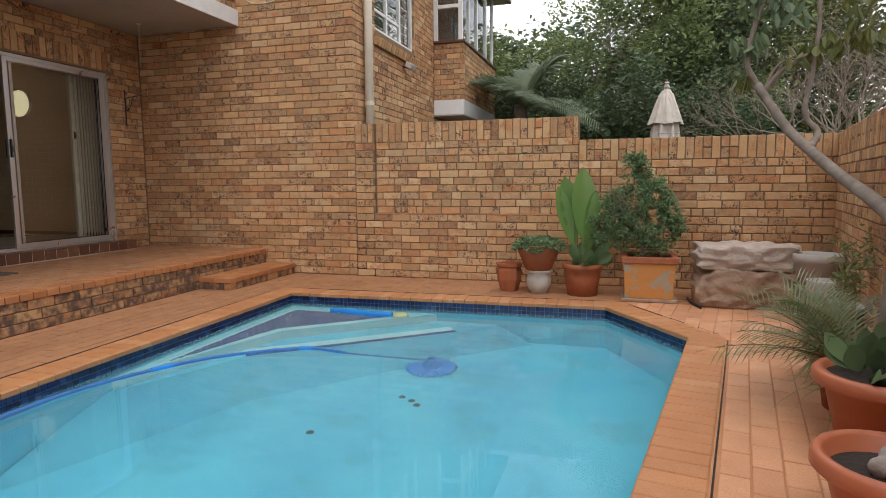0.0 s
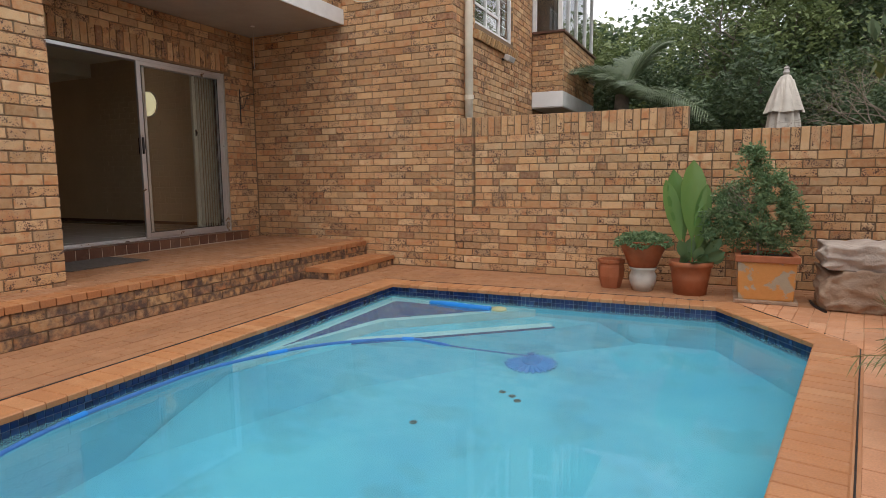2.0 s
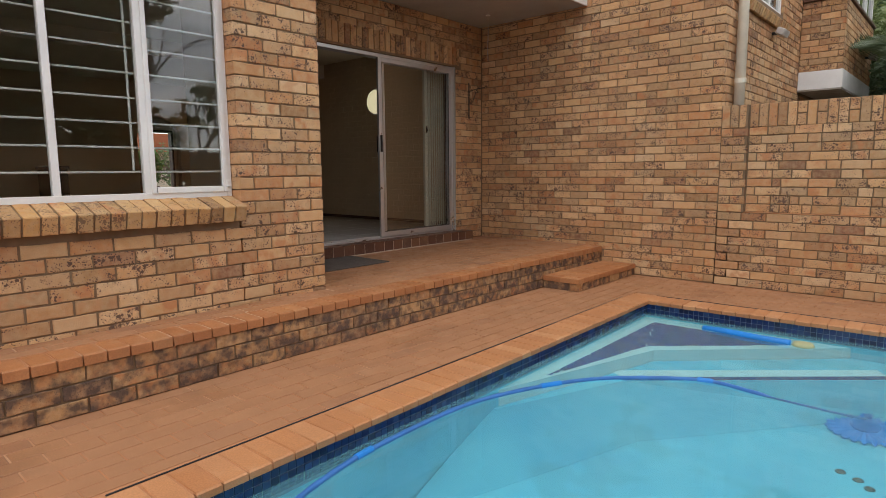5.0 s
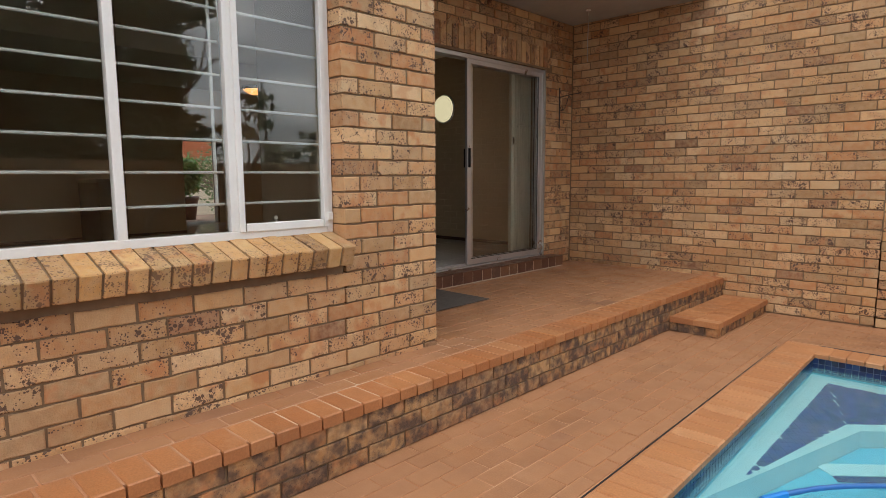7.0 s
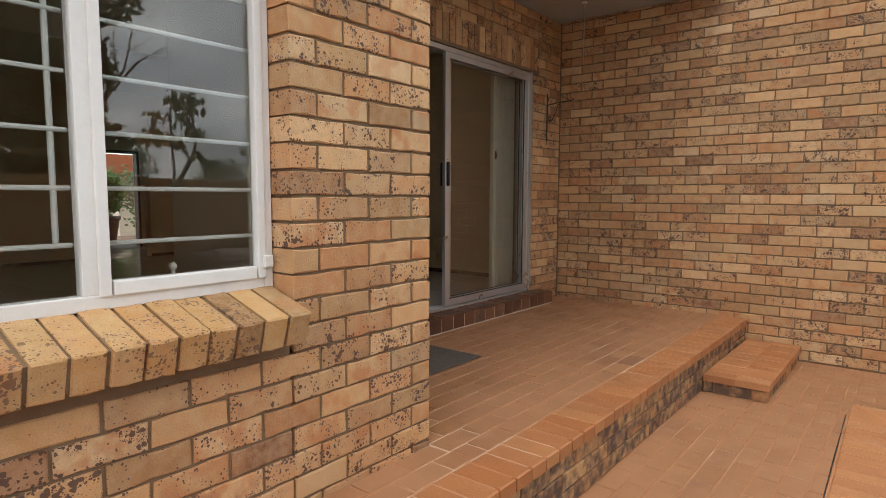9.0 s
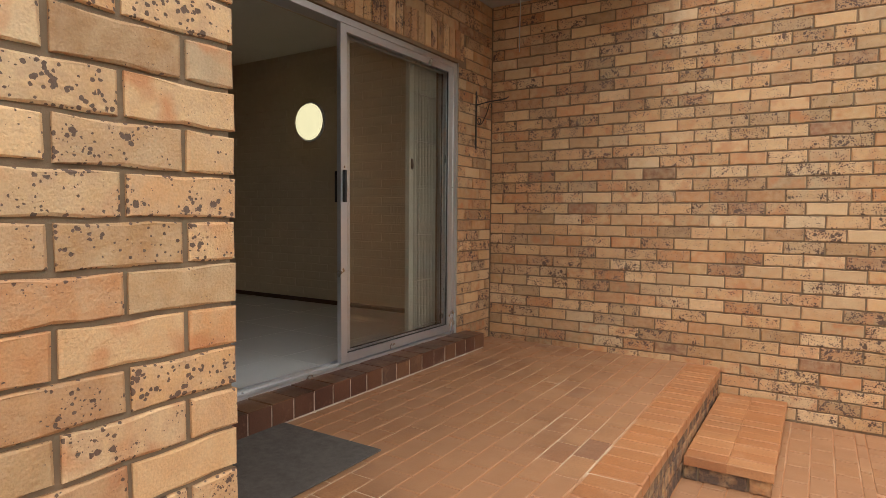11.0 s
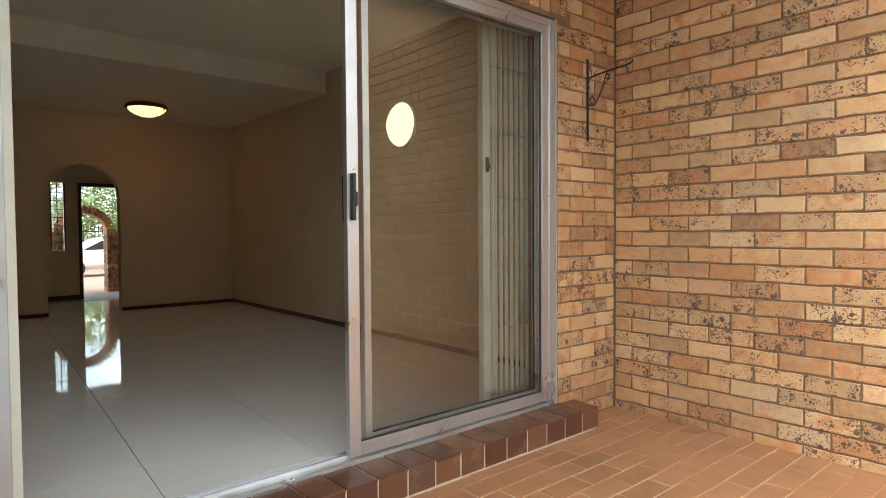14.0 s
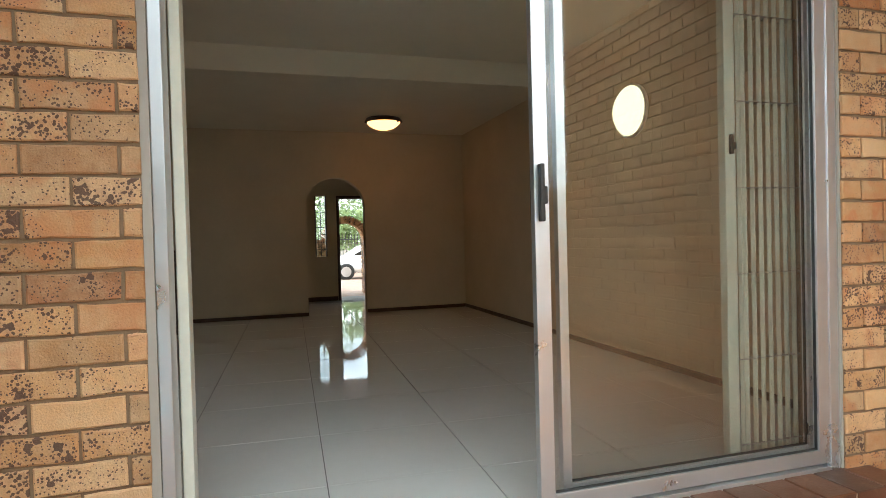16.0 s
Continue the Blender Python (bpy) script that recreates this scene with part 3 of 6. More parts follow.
# deck bed with the pool cut out
bm = bmesh.new()
deck_outer = [(X_PLAT - 0.03, -5.0), (east_x(-5.0) + 0.1, -5.0), (east_x(6.0) + 0.1, 6.03), (X_PLAT - 0.03, 6.03)]
vo = [bm.verts.new((x, y, -0.0045)) for x, y in deck_outer]
vi = [bm.verts.new((x, y, -0.0045)) for x, y in POOL]
edges = [bm.edges.new((a[i], a[(i + 1) % len(a)])) for a in (vo, vi) for i in range(len(a))]
bmesh.ops.triangle_fill(bm, use_beauty=True, edges=edges)
deck = structure("pool_deck", bm, M_SAND_DECK, "terracotta paved pool deck with pale joints")

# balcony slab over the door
soffit = structure("ceiling_porch", boxes((X_DOOR - 0.2, -4.455, 2.19, Y_NOOK + 0.02, 3.145, 3.33)), M_SOFFIT, "plain concrete porch ceiling, off-white greyed down to deepen the porch shade")
fascia = structure("fascia", boxes((-4.455, -4.435, 2.1, Y_NOOK - 0.004, 3.14, 3.335), bevel=0.003), M_WHITE, "white painted balcony edge")
parapet = slab_wall("balcony_parapet", [(-4.68, -4.47, 2.19, Y_NOOK, 3.33, 4.2)], M_MORTAR, "tan brick balcony parapet")

# ---- the living room ----
XW, YN = -12.10, 5.94
floor_in = structure("floor", boxes((XW - 2.5, X_DOOR - 0.09, -3.2, YN, 0.2, FLOOR_IN - 0.004), (X_DOOR - 0.24, X_WIN - 0.24, -3.2, 1.97, 0.2, FLOOR_IN - 0.004)), M_GROUT, "polished off-white porcelain tiled floor")
ceiling_in = structure("ceiling", boxes((-9.45, X_DOOR - 0.235, -3.2, YN, 3.06, 3.14), (X_DOOR - 0.235, X_WIN - 0.235, -3.2, 1.975, 3.06, 3.14), (XW - 2.0, -9.45, -3.2, YN, 2.84, 3.14)), M_CEIL_IN, "plain cream ceiling with a step")
inner_n = structure("wall_inner_north", boxes((XW, X_DOOR - 0.235, YN, YN + 0.16, 0.2, 3.14)), M_WALL_IN, "cream interior wall")
inner_s = structure("wall_inner_south", boxes((XW - 0.1, X_WIN - 0.235, -3.4, -3.2, 0.2, 3.14)), M_WALL_IN, "cream interior wall")
inner_e = structure("wall_inner_east", boxes((X_DOOR - 0.25, X_DOOR - 0.232, 2.0, 2.93, 0.2, 3.1), (X_DOOR - 0.25, X_DOOR - 0.232, 5.455, YN - 0.002, 0.2, 3.1), (X_DOOR - 0.25, X_DOOR - 0.232, 2.93, 5.455, 2.565, 3.1),
                                             (X_WIN - 0.25, X_WIN - 0.232, -3.19, -0.57, 0.2, 3.1), (X_WIN - 0.25, X_WIN - 0.232, 1.515, 1.978, 0.2, 3.1), (X_WIN - 0.25, X_WIN - 0.232, -0.57, 1.5, 0.2, 1.06), (X_WIN - 0.25, X_WIN - 0.232, -0.57, 1.5, 2.53, 3.1),
                                             (X_DOOR - 0.25, X_WIN - 0.252, 1.96, 1.978, 0.2, 3.1)), M_WALL_IN, "cream interior wall lining")

# west wall with the arch
bm = bmesh.new()
AY0, AY1, ASP, ATOP = 3.776, 4.545, 1.85, 2.24
prof = [(-3.2, 0.2), (AY0, 0.2), (AY0, ASP)]
for i in range(1, 16):
    a = math.pi - math.pi * i / 16
    prof.append(((AY0 + AY1) / 2 + (AY1 - AY0) / 2 * math.cos(a), ASP + (ATOP - ASP) * math.sin(a)))
prof += [(AY1, ASP), (AY1, 0.2), (YN, 0.2), (YN, 2.9), (-3.2, 2.9)]
f = bm.faces.new([bm.verts.new((XW, y, z)) for y, z in prof])
r = bmesh.ops.extrude_face_region(bm, geom=[f])
bmesh.ops.translate(bm, vec=(-0.16, 0, 0), verts=[q for q in r["geom"] if isinstance(q, bmesh.types.BMVert)])
inner_w = structure("wall_inner_west", bm, M_WALL_IN, "cream interior wall with a round-headed arch")

# entrance hall behind the arch
XF = -13.95
hall = structure("wall_hall", boxes((XF, XW - 0.16, 3.2, 3.35, 0.2, 2.84), (XF, XW - 0.16, 5.55, 5.7, 0.2, 2.84)), M_WALL_IN, "cream hall side walls")
front = structure("wall_front", boxes((XF - 0.2, XF, 3.2, 4.04, 0.2, 2.84), (XF - 0.2, XF, 4.23, 4.40, 0.2, 2.84), (XF - 0.2, XF, 5.22, 5.7, 0.2, 2.84), (XF - 0.2, XF, 4.04, 4.23, 0.2, 1.16), (XF - 0.2, XF, 4.04, 4.23, 2.14, 2.84), (XF - 0.2, XF, 4.40, 5.22, 2.14, 2.84)), M_WALL_IN, "cream entrance wall with an open front door")
skirt = structure("baseboard", boxes((XW, XW + 0.014, -3.1, AY0, FLOOR_IN, FLOOR_IN + 0.045), (XW, XW + 0.014, AY1, YN - 0.014, FLOOR_IN, FLOOR_IN + 0.045), (XW + 0.002, X_DOOR - 0.252, YN - 0.014, YN - 0.001, FLOOR_IN, FLOOR_IN + 0.045),
                                     (XF, XF + 0.012, 3.36, 4.38, FLOOR_IN, FLOOR_IN + 0.07), bevel=0.002), M_SKIRT, "dark wooden skirting board")

structure("roof_porch", boxes((-17.0, XF - 0.2, 2.5, 7.5, 2.45, 2.6)), M_SKIRT, "dark timber roof over the front entrance")

# upper storey and roof mass that close the house
upper = structure("wall_upper", boxes((-14.0, -6.3, 6.23, 6.4, 3.14, 5.6), (-14.2, -14.0, -5.0, 13.5, 2.9, 5.6), (-14.0, X_WIN - 0.24, -6.2, -6.0, -0.1, 5.6), (-14.0, X_CORNER - 0.24, 13.3, 13.5, -0.1, 5.6)), M_MORTAR, "plain rear walls of the house")
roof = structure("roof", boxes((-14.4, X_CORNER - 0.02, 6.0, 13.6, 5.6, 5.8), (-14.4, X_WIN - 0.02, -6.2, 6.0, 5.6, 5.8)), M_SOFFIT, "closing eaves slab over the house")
bm = bmesh.new()
ends = [[bm.verts.new((x, y, z)) for x, z in ((X_CORNER, 5.81), (-8.6, 9.3), (-14.4, 5.81))] for y in (6.0, 13.6)]
bm.faces.new(ends[0])
bm.faces.new(ends[1][::-1])
for i in range(3):
    j = (i + 1) % 3
    bm.faces.new((ends[0][i], ends[1][i], ends[1][j], ends[0][j]))
structure("roof_pitched", bm, M_PLINTH, "brown tiled pitched roof of the house")


# ---- sliding door ----
door = tagged(new("door_1"), "aluminium sliding glass door standing half open", "", "", "structure")
FX0, FX1 = X_DOOR - 0.135, X_DOOR - 0.02
DY0, DY1, DZ0, DZ1 = 2.94, 5.445, 0.425, 2.56
part("door_frame", boxes((FX0, FX1, DY0, DY0 + 0.035, DZ0, DZ1), (FX0, FX1, DY1 - 0.045, DY1, DZ0, DZ1), (FX0, FX1, DY0 + 0.035, DY1 - 0.045, DZ1 - 0.04, DZ1), bevel=0.003), M_ALU, door)
part("track", boxes((FX0, FX1 + 0.01, DY0 + 0.035, DY1 - 0.045, DZ0 - 0.005, DZ0 + 0.022), (FX0 + 0.03, FX0 + 0.036, DY0 + 0.035, DY1 - 0.045, DZ0 + 0.022, DZ0 + 0.036), (FX1 - 0.04, FX1 - 0.034, DY0 + 0.035, DY1 - 0.045, DZ0 + 0.022, DZ0 + 0.036), bevel=0.001), M_ALU, door, "worn aluminium floor track")
part("jamb_plaster", boxes((X_DOOR - 0.2, X_DOOR - 0.012, 2.915, 2.939, 0.42, 2.565), (X_DOOR - 0.2, X_DOOR - 0.012, 5.446, 5.46, 0.42, 2.565)), M_SOFFIT, door, "beige plaster strip beside the frame")


def sash(name, x, y0, y1, wide, label, handle):
    s = part(name, boxes((x - 0.016, x + 0.016, y0, y0 + wide, DZ0 + 0.03, DZ1 - 0.04), (x - 0.016, x + 0.016, y1 - wide, y1, DZ0 + 0.03, DZ1 - 0.04),
                         (x - 0.016, x + 0.016, y0 + wide, y1 - wide, DZ0 + 0.03, DZ0 + 0.085), (x - 0.016, x + 0.016, y0 + wide, y1 - wide, DZ1 - 0.085, DZ1 - 0.04), bevel=0.002), M_ALU, door, label)
    g = part("pane", boxes((x - 0.0025, x + 0.0025, y0 + wide - 0.005, y1 - wide + 0.005, DZ0 + 0.08, DZ1 - 0.08)), M_GLASS_DOOR, s)
    g.visible_shadow = False
    part("gasket", boxes((x - 0.006, x + 0.006, y0 + wide, y0 + wide + 0.005, DZ0 + 0.085, DZ1 - 0.085), (x - 0.006, x + 0.006, y1 - wide - 0.005, y1 - wide, DZ0 + 0.085, DZ1 - 0.085), (x - 0.006, x + 0.006, y0 + wide, y1 - wide, DZ0 + 0.085, DZ0 + 0.091)), M_ALU_DARK, s)
    if handle:
        part("handle", boxes((x + 0.016, x + 0.04, y0 + 0.012, y0 + 0.03, 1.45, 1.645), (x + 0.016, x + 0.03, y0 + 0.03, y0 + 0.045, 1.51, 1.57), bevel=0.004), M_BLACK, s, "black pull handle")
        part("lock", boxes((x - 0.05, x - 0.016, y0 + 0.014, y0 + 0.03, 1.45, 1.64), bevel=0.004), M_BLACK, s)
    return s


sash("sliding_sash", FX1 - 0.022, 4.115, DY1 - 0.045, 0.055, "", True)
sash("fixed_sash", FX0 + 0.026, 4.235, DY1 - 0.045, 0.035, "", False)

part("gate_receiver", boxes((X_DOOR - 0.25, X_DOOR - 0.15, 2.977, 3.01, DZ0, DZ1), bevel=0.004), M_CREAM_GATE, door, "cream enamelled gate post")

# folded security gate behind the fixed glass
gate = thing("security_gate", (X_DOOR - 0.23, 5.1, FLOOR_IN), "cream slatted folding security gate, pushed open", "security gate")
part("leading_post", boxes((-0.02, 0.02, -0.03, 0.025, 0.01, 2.1), bevel=0.004), M_CREAM_GATE, gate)
bm = bmesh.new()
box(bm, -0.0085, 0.0085, -0.006, 0.006, 0.01, 2.09, bevel=0.002)
slat = part("slat", bm, M_CREAM_GATE, gate)
slat.matrix_basis = pose(0.01, 0.05, 0, 0, 0, 32)
for i in range(1, 15):
    o = new("slat", slat.data)
    o.parent = gate
    o.matrix_basis = pose(0.012 if i % 2 else -0.012, 0.05 + i * 0.0215, 0, 0, 0, 32 if i % 2 else -32)
for zz in (0.06, 0.42, 0.78, 1.14, 1.50, 1.86):
    part("hinge_row", boxes((-0.02, 0.024, 0.03, 0.36, zz, zz + 0.0025)), M_POT_GREY, gate)
part("gate_lock", boxes((0.02, 0.032, -0.012, 0.008, 1.28, 1.36), bevel=0.003), M_BLACK, gate)
part("lock_plate", boxes((0.02, 0.026, 0.012, 0.024, 1.30, 1.33), bevel=0.002), M_BLACK, gate)

# ---- window ----
window = tagged(new("window_1"), "white steel window with horizontal burglar bars", "", "", "structure")
WX = X_WIN - 0.125
WY = (-0.57, -0.06, 0.45, 0.95, 1.51)
WZ0, WZ1 = 1.062, 2.53
part("window_frame", boxes((WX - 0.035, WX + 0.02, WY[0], WY[0] + 0.04, WZ0, WZ1), (WX - 0.035, WX + 0.02, WY[4] - 0.035, WY[4], WZ0, WZ1), (WX - 0.035, WX + 0.02, WY[0] + 0.04, WY[4] - 0.035, WZ0, WZ0 + 0.04), (WX - 0.035, WX + 0.02, WY[0] + 0.04, WY[4] - 0.035, WZ1 - 0.04, WZ1), bevel=0.003), M_WHITE, window)
for y in WY[1:4]:
    part("mullion", boxes((WX - 0.03, WX + 0.018, y - 0.02, y + 0.02, WZ0 + 0.04, WZ1 - 0.04), bevel=0.003), M_WHITE, window)
a, b = WY[3] + 0.018, WY[4] - 0.03
casement = part("casement", boxes((WX - 0.01, WX + 0.03, a, a + 0.03, WZ0 + 0.035, WZ1 - 0.04), (WX - 0.01, WX + 0.03, b - 0.03, b, WZ0 + 0.035, WZ1 - 0.04), (WX - 0.01, WX + 0.03, a + 0.035, b - 0.035, WZ0 + 0.035, WZ0 + 0.075), (WX - 0.01, WX + 0.03, a + 0.035, b - 0.035, WZ1 - 0.08, WZ1 - 0.04), bevel=0.004), M_WHITE, window)
part("hinge", boxes((WX + 0.01, WX + 0.04, b - 0.012, b + 0.02, WZ0 + 0.07, WZ0 + 0.11), bevel=0.003), M_WHITE, casement)
for i in range(4):
    g = part("pane", boxes((WX - 0.003, WX + 0.003, WY[i] + 0.03, WY[i + 1] - 0.03, WZ0 + 0.04, WZ1 - 0.04)), M_GLASS, window)
    g.visible_shadow = False
for i in range(4):
    z = 1.235
    while z < 2.46:
        bm = bmesh.new()
        tube(bm, [(WX - 0.045, WY[i] + 0.02, z), (WX - 0.045, WY[i + 1] - 0.02, z)], 0.0065, 8)
        part("burglar_bar", bm, M_WHITE, window)
        z += 0.1505
for y in (WY[3] - 0.055, WY[1] - 0.055):
    bm = bmesh.new()
    tube(bm, [(WX - 0.05, y, 1.235), (WX - 0.05, y, 2.44)], 0.008, 8)
    part("bar_upright", bm, M_WHITE, window)
bm = bmesh.new()
tube(bm, [(WX - 0.04, 1.16, 1.115), (WX - 0.04, 1.34, 1.118)], 0.007, 8)
tube(bm, [(WX - 0.04, 1.20, 1.115), (WX - 0.045, 1.20, 1.15)], 0.006, 8)
bmesh.ops.create_uvsphere(bm, u_segments=10, v_segments=6, radius=0.012, matrix=pose(WX - 0.045, 1.20, 1.155))
part("window_stay", bm, M_POT_WHITE, window, "worn brass window stay", True)
bm = bmesh.new()
tube(bm, spline([(WX - 0.03, 0.985, 1.86), (WX - 0.06, 0.99, 1.88), (WX - 0.06, 1.0, 1.84), (WX - 0.05, 1.02, 1.76)]), 0.007, 8)
part("window_catch", bm, M_POT_WHITE, window, "worn brass catch", True)

# sill of bricks on edge
sill = tagged(new("window_sill_brick"), "sloping brick-on-edge window sill", "", "", "structure")

# ---- porch fittings ----
bracket = thing("hanging_basket_bracket", (X_DOOR, 5.715, 1.92), "black wrought iron hanging bracket fixed to the brick", "bracket")
part("back_plate", boxes((0.001, 0.008, -0.009, 0.009, 0.0, 0.47), bevel=0.002), M_BLACK, bracket)
bm = bmesh.new()
tube(bm, spline([(0.006, 0, 0.36), (0.12, 0.0, 0.375), (0.26, 0.0, 0.385), (0.30, 0, 0.40)]), 0.005, 6)
part("arm", bm, M_BLACK, bracket)
bm = bmesh.new()
tube(bm, spline([(0.006, 0, 0.22), (0.03, 0, 0.20), (0.05, 0, 0.225), (0.035, 0, 0.25), (0.02, 0, 0.235), (0.05, 0, 0.20), (0.10, 0, 0.28), (0.13, 0, 0.36), (0.15, 0, 0.34), (0.135, 0, 0.325)]), 0.004, 6)
part("scroll", bm, M_BLACK, bracket)
cord = thing("hanging_line", (-5.53, 5.5, 3.143), "thin pale cord hanging from the porch ceiling", "cord")
bm = bmesh.new()
tube(bm, spline([(0, 0, 0), (0.002, 0.001, -0.2), (-0.002, 0, -0.4), (0, 0, -0.55)]), 0.004, 6)
part("string", bm, M_POT_WHITE, cord)
bm = bmesh.new()
bmesh.ops.create_cone(bm, cap_ends=True, segments=12, radius1=0.03, radius2=0.02, depth=0.012, matrix=pose(0, 0, -0.006))
part("ceiling_hook", bm, M_WHITE, cord)

mat_thing = thing("doormat", (-5.58, 3.05, PLAT + 0.003), "flat grey worn rubber doormat lying on the paving", "doormat")
bm = bmesh.new()
box(bm, -0.30, 0.36, -0.42, 0.42, 0.0, 0.009, bevel=0.004)
part("mat", bm, M_MAT, mat_thing)

# ---- pool fittings ----
def submerged(name, prof, z0, z1, material, label):
    bm = bmesh.new()
    f0 = bm.faces.new([bm.verts.new((x, y, z1)) for x, y in prof])
    r0 = bmesh.ops.extrude_face_region(bm, geom=[f0])
    bmesh.ops.translate(bm, vec=(0, 0, z0 - z1), verts=[q for q in r0["geom"] if isinstance(q, bmesh.types.BMVert)])
    return structure(name, bm, material, label)


STEP = [(-3.03, 2.35), (-2.60, 3.80), (-1.46, 4.80), (-3.065, 4.76)]
STEP_IN = ([(-2.93, 2.75), (-2.68, 3.86), (-2.93, 4.60)], [(-2.68, 3.86), (-1.80, 4.62), (-2.93, 4.60)])
step_top = submerged("pool_step", STEP, DEEP + 0.01, -0.29, M_POOL_EDGE, "white-edged underwater corner step with blue mosaic")
# lower step whose front slopes softly into the pool floor
LOW = [(-2.60, 3.26), (-1.16, 4.43), (-0.85, 4.79), (-1.45, 4.79), (-2.595, 3.79), (-3.03, 2.33), (-3.02, 2.3)]
bm = bmesh.new()
top = [bm.verts.new((x, y, -0.55)) for x, y in LOW]
bot = [bm.verts.new((x, y, DEEP + 0.004)) for x, y in [(-2.35, 2.95), (-1.08, 4.33), (-0.5, 4.78), (-1.45, 4.79), (-2.595, 3.79), (-3.03, 2.33), (-2.99, 1.4)]]
bm.faces.new(top)
for i in range(len(LOW)):
    j = (i + 1) % len(LOW)
    bm.faces.new((top[i], top[j], bot[j], bot[i]))
structure("pool_step_lower", bm, M_POOL, "second pale underwater step sloping into the pool")
submerged("step_nosing", [(-2.64, 3.32), (-2.605, 3.27), (-1.165, 4.44), (-1.20, 4.49)], -0.549, -0.542, M_STEP_MOSAIC, "dark blue mosaic line along the underwater step")
submerged("step_line", [(-2.76, 3.40), (-2.645, 3.325), (-1.205, 4.495), (-1.27, 4.60)], -0.549, -0.543, M_POOL_EDGE, "white line along the underwater step")
hose = thing("pool_hose", (-2.9, 1.5, WATER), "light blue ribbed hose floating on the water", "hose")
line = [(-2.1, 0.2), (-2.42, 0.42), (-2.74, 0.57), (-2.88, 0.95), (-2.925, 1.4), (-2.9, 2.0), (-2.68, 2.58), (-2.42, 2.92), (-2.03, 3.19), (-1.70, 3.17)]
pts = spline([(x + 2.9, y - 1.5, 0.003) for x, y in line], 10) + spline([(1.2, 1.67, 0.003), (1.36, 1.72, -0.06), (1.50, 1.95, -0.3), (1.60, 2.2, -0.55), (1.66, 2.34, -0.68)], 8)
bm = bmesh.new()
rad = [0.0145 + 0.0013 * math.sin(i * 2.2) for i in range(len(pts))]
tube(bm, pts, rad, 10)
part("hose", bm, M_HOSE, hose, "", True)
for i in (12, 34, 58, 80):
    p, q = pts[i], pts[i + 1]
    bm = bmesh.new()
    tube(bm, [p - (q - p) * 0.9, q + (q - p) * 0.6], 0.019, 10)
    part("hose_cuff", bm, M_BLUE, hose)

cleaner = thing("pool_cleaner", (-1.25, 3.96, DEEP + 0.012), "blue pool cleaner with a finned disc on the pool floor", "pool cleaner")
bm = lathe([(0.0, 0.0), (0.20, 0.0), (0.215, 0.012), (0.20, 0.024), (0.08, 0.035), (0.06, 0.05)], 96)
for v in bm.verts:
    a = math.atan2(v.co.y, v.co.x)
    if math.hypot(v.co.x, v.co.y) > 0.19:
        v.co.xy *= 1 + 0.07 * math.sin(24 * a)
        v.co.z += 0.02 * math.cos(24 * a)
part("disc", bm, M_BLUE, cleaner, "", True)
part("body", lathe([(0.075, 0.03), (0.085, 0.07), (0.07, 0.13), (0.045, 0.17), (0.03, 0.24), (0.0, 0.24)], 20), M_BLUE, cleaner, "", True)
bm = bmesh.new()
tube(bm, spline([(0, 0, 0.2), (0.02, -0.03, 0.28), (0.02, -0.12, 0.33)]), 0.022, 10)
part("swivel", bm, M_HOSE, cleaner, "", True)

weir = thing("skimmer_float", (-2.10, 4.47, WATER), "blue hose end with a white weir float at the poolside", "pool float")
bm = bmesh.new()
tube(bm, spline([(-0.36, 0.02, -0.004), (-0.15, 0.0, 0.004), (0.1, -0.03, 0.004), (0.30, -0.03, 0.004)]), [0.03] * 25, 10)
part("hose_end", bm, M_BLUE, weir, "", True)
bm = lathe([(0.0, -0.03), (0.06, -0.03), (0.078, -0.005), (0.068, 0.018), (0.035, 0.026), (0.0, 0.026)], 24)
bmesh.ops.translate(bm, vec=(0.38, -0.01, 0), verts=bm.verts)
part("float", bm, M_FLOAT, weir, "", True)
for i, (x, y) in enumerate(((-1.29, 3.34), (-1.20, 3.30), (-1.14, 3.24), (-1.69, 2.65))):
    o = thing("drain_cap", (x, y, DEEP + 0.001), "dark round drain cap on the pool floor", "drain cap", "drain caps")
    part("cap", lathe([(0.028, 0.0), (0.025, 0.006), (0.0, 0.006)], 16), M_CURTAIN, o)


# ---- living room fittings ----
def wall_lamp():
    o = thing("wall_lamp", (-8.11, YN, 2.33), "round glowing opal wall lamp on painted brick", "wall lamp")
    m = pose(0, 0, 0, 90)
    bm = lathe([(0.20, 0.0), (0.205, 0.02), (0.195, 0.03), (0.0, 0.03)], 40)
    bmesh.ops.transform(bm, matrix=m, verts=bm.verts)
    part("rim", bm, M_WHITE, o, "", True)
    bm = lathe([(0.188, 0.03), (0.18, 0.05), (0.14, 0.085), (0.08, 0.105), (0.0, 0.11)], 40)
    bmesh.ops.transform(bm, matrix=m, verts=bm.verts)
    part("diffuser", bm, M_LAMP_COOL, o, "glowing opal glass", True)


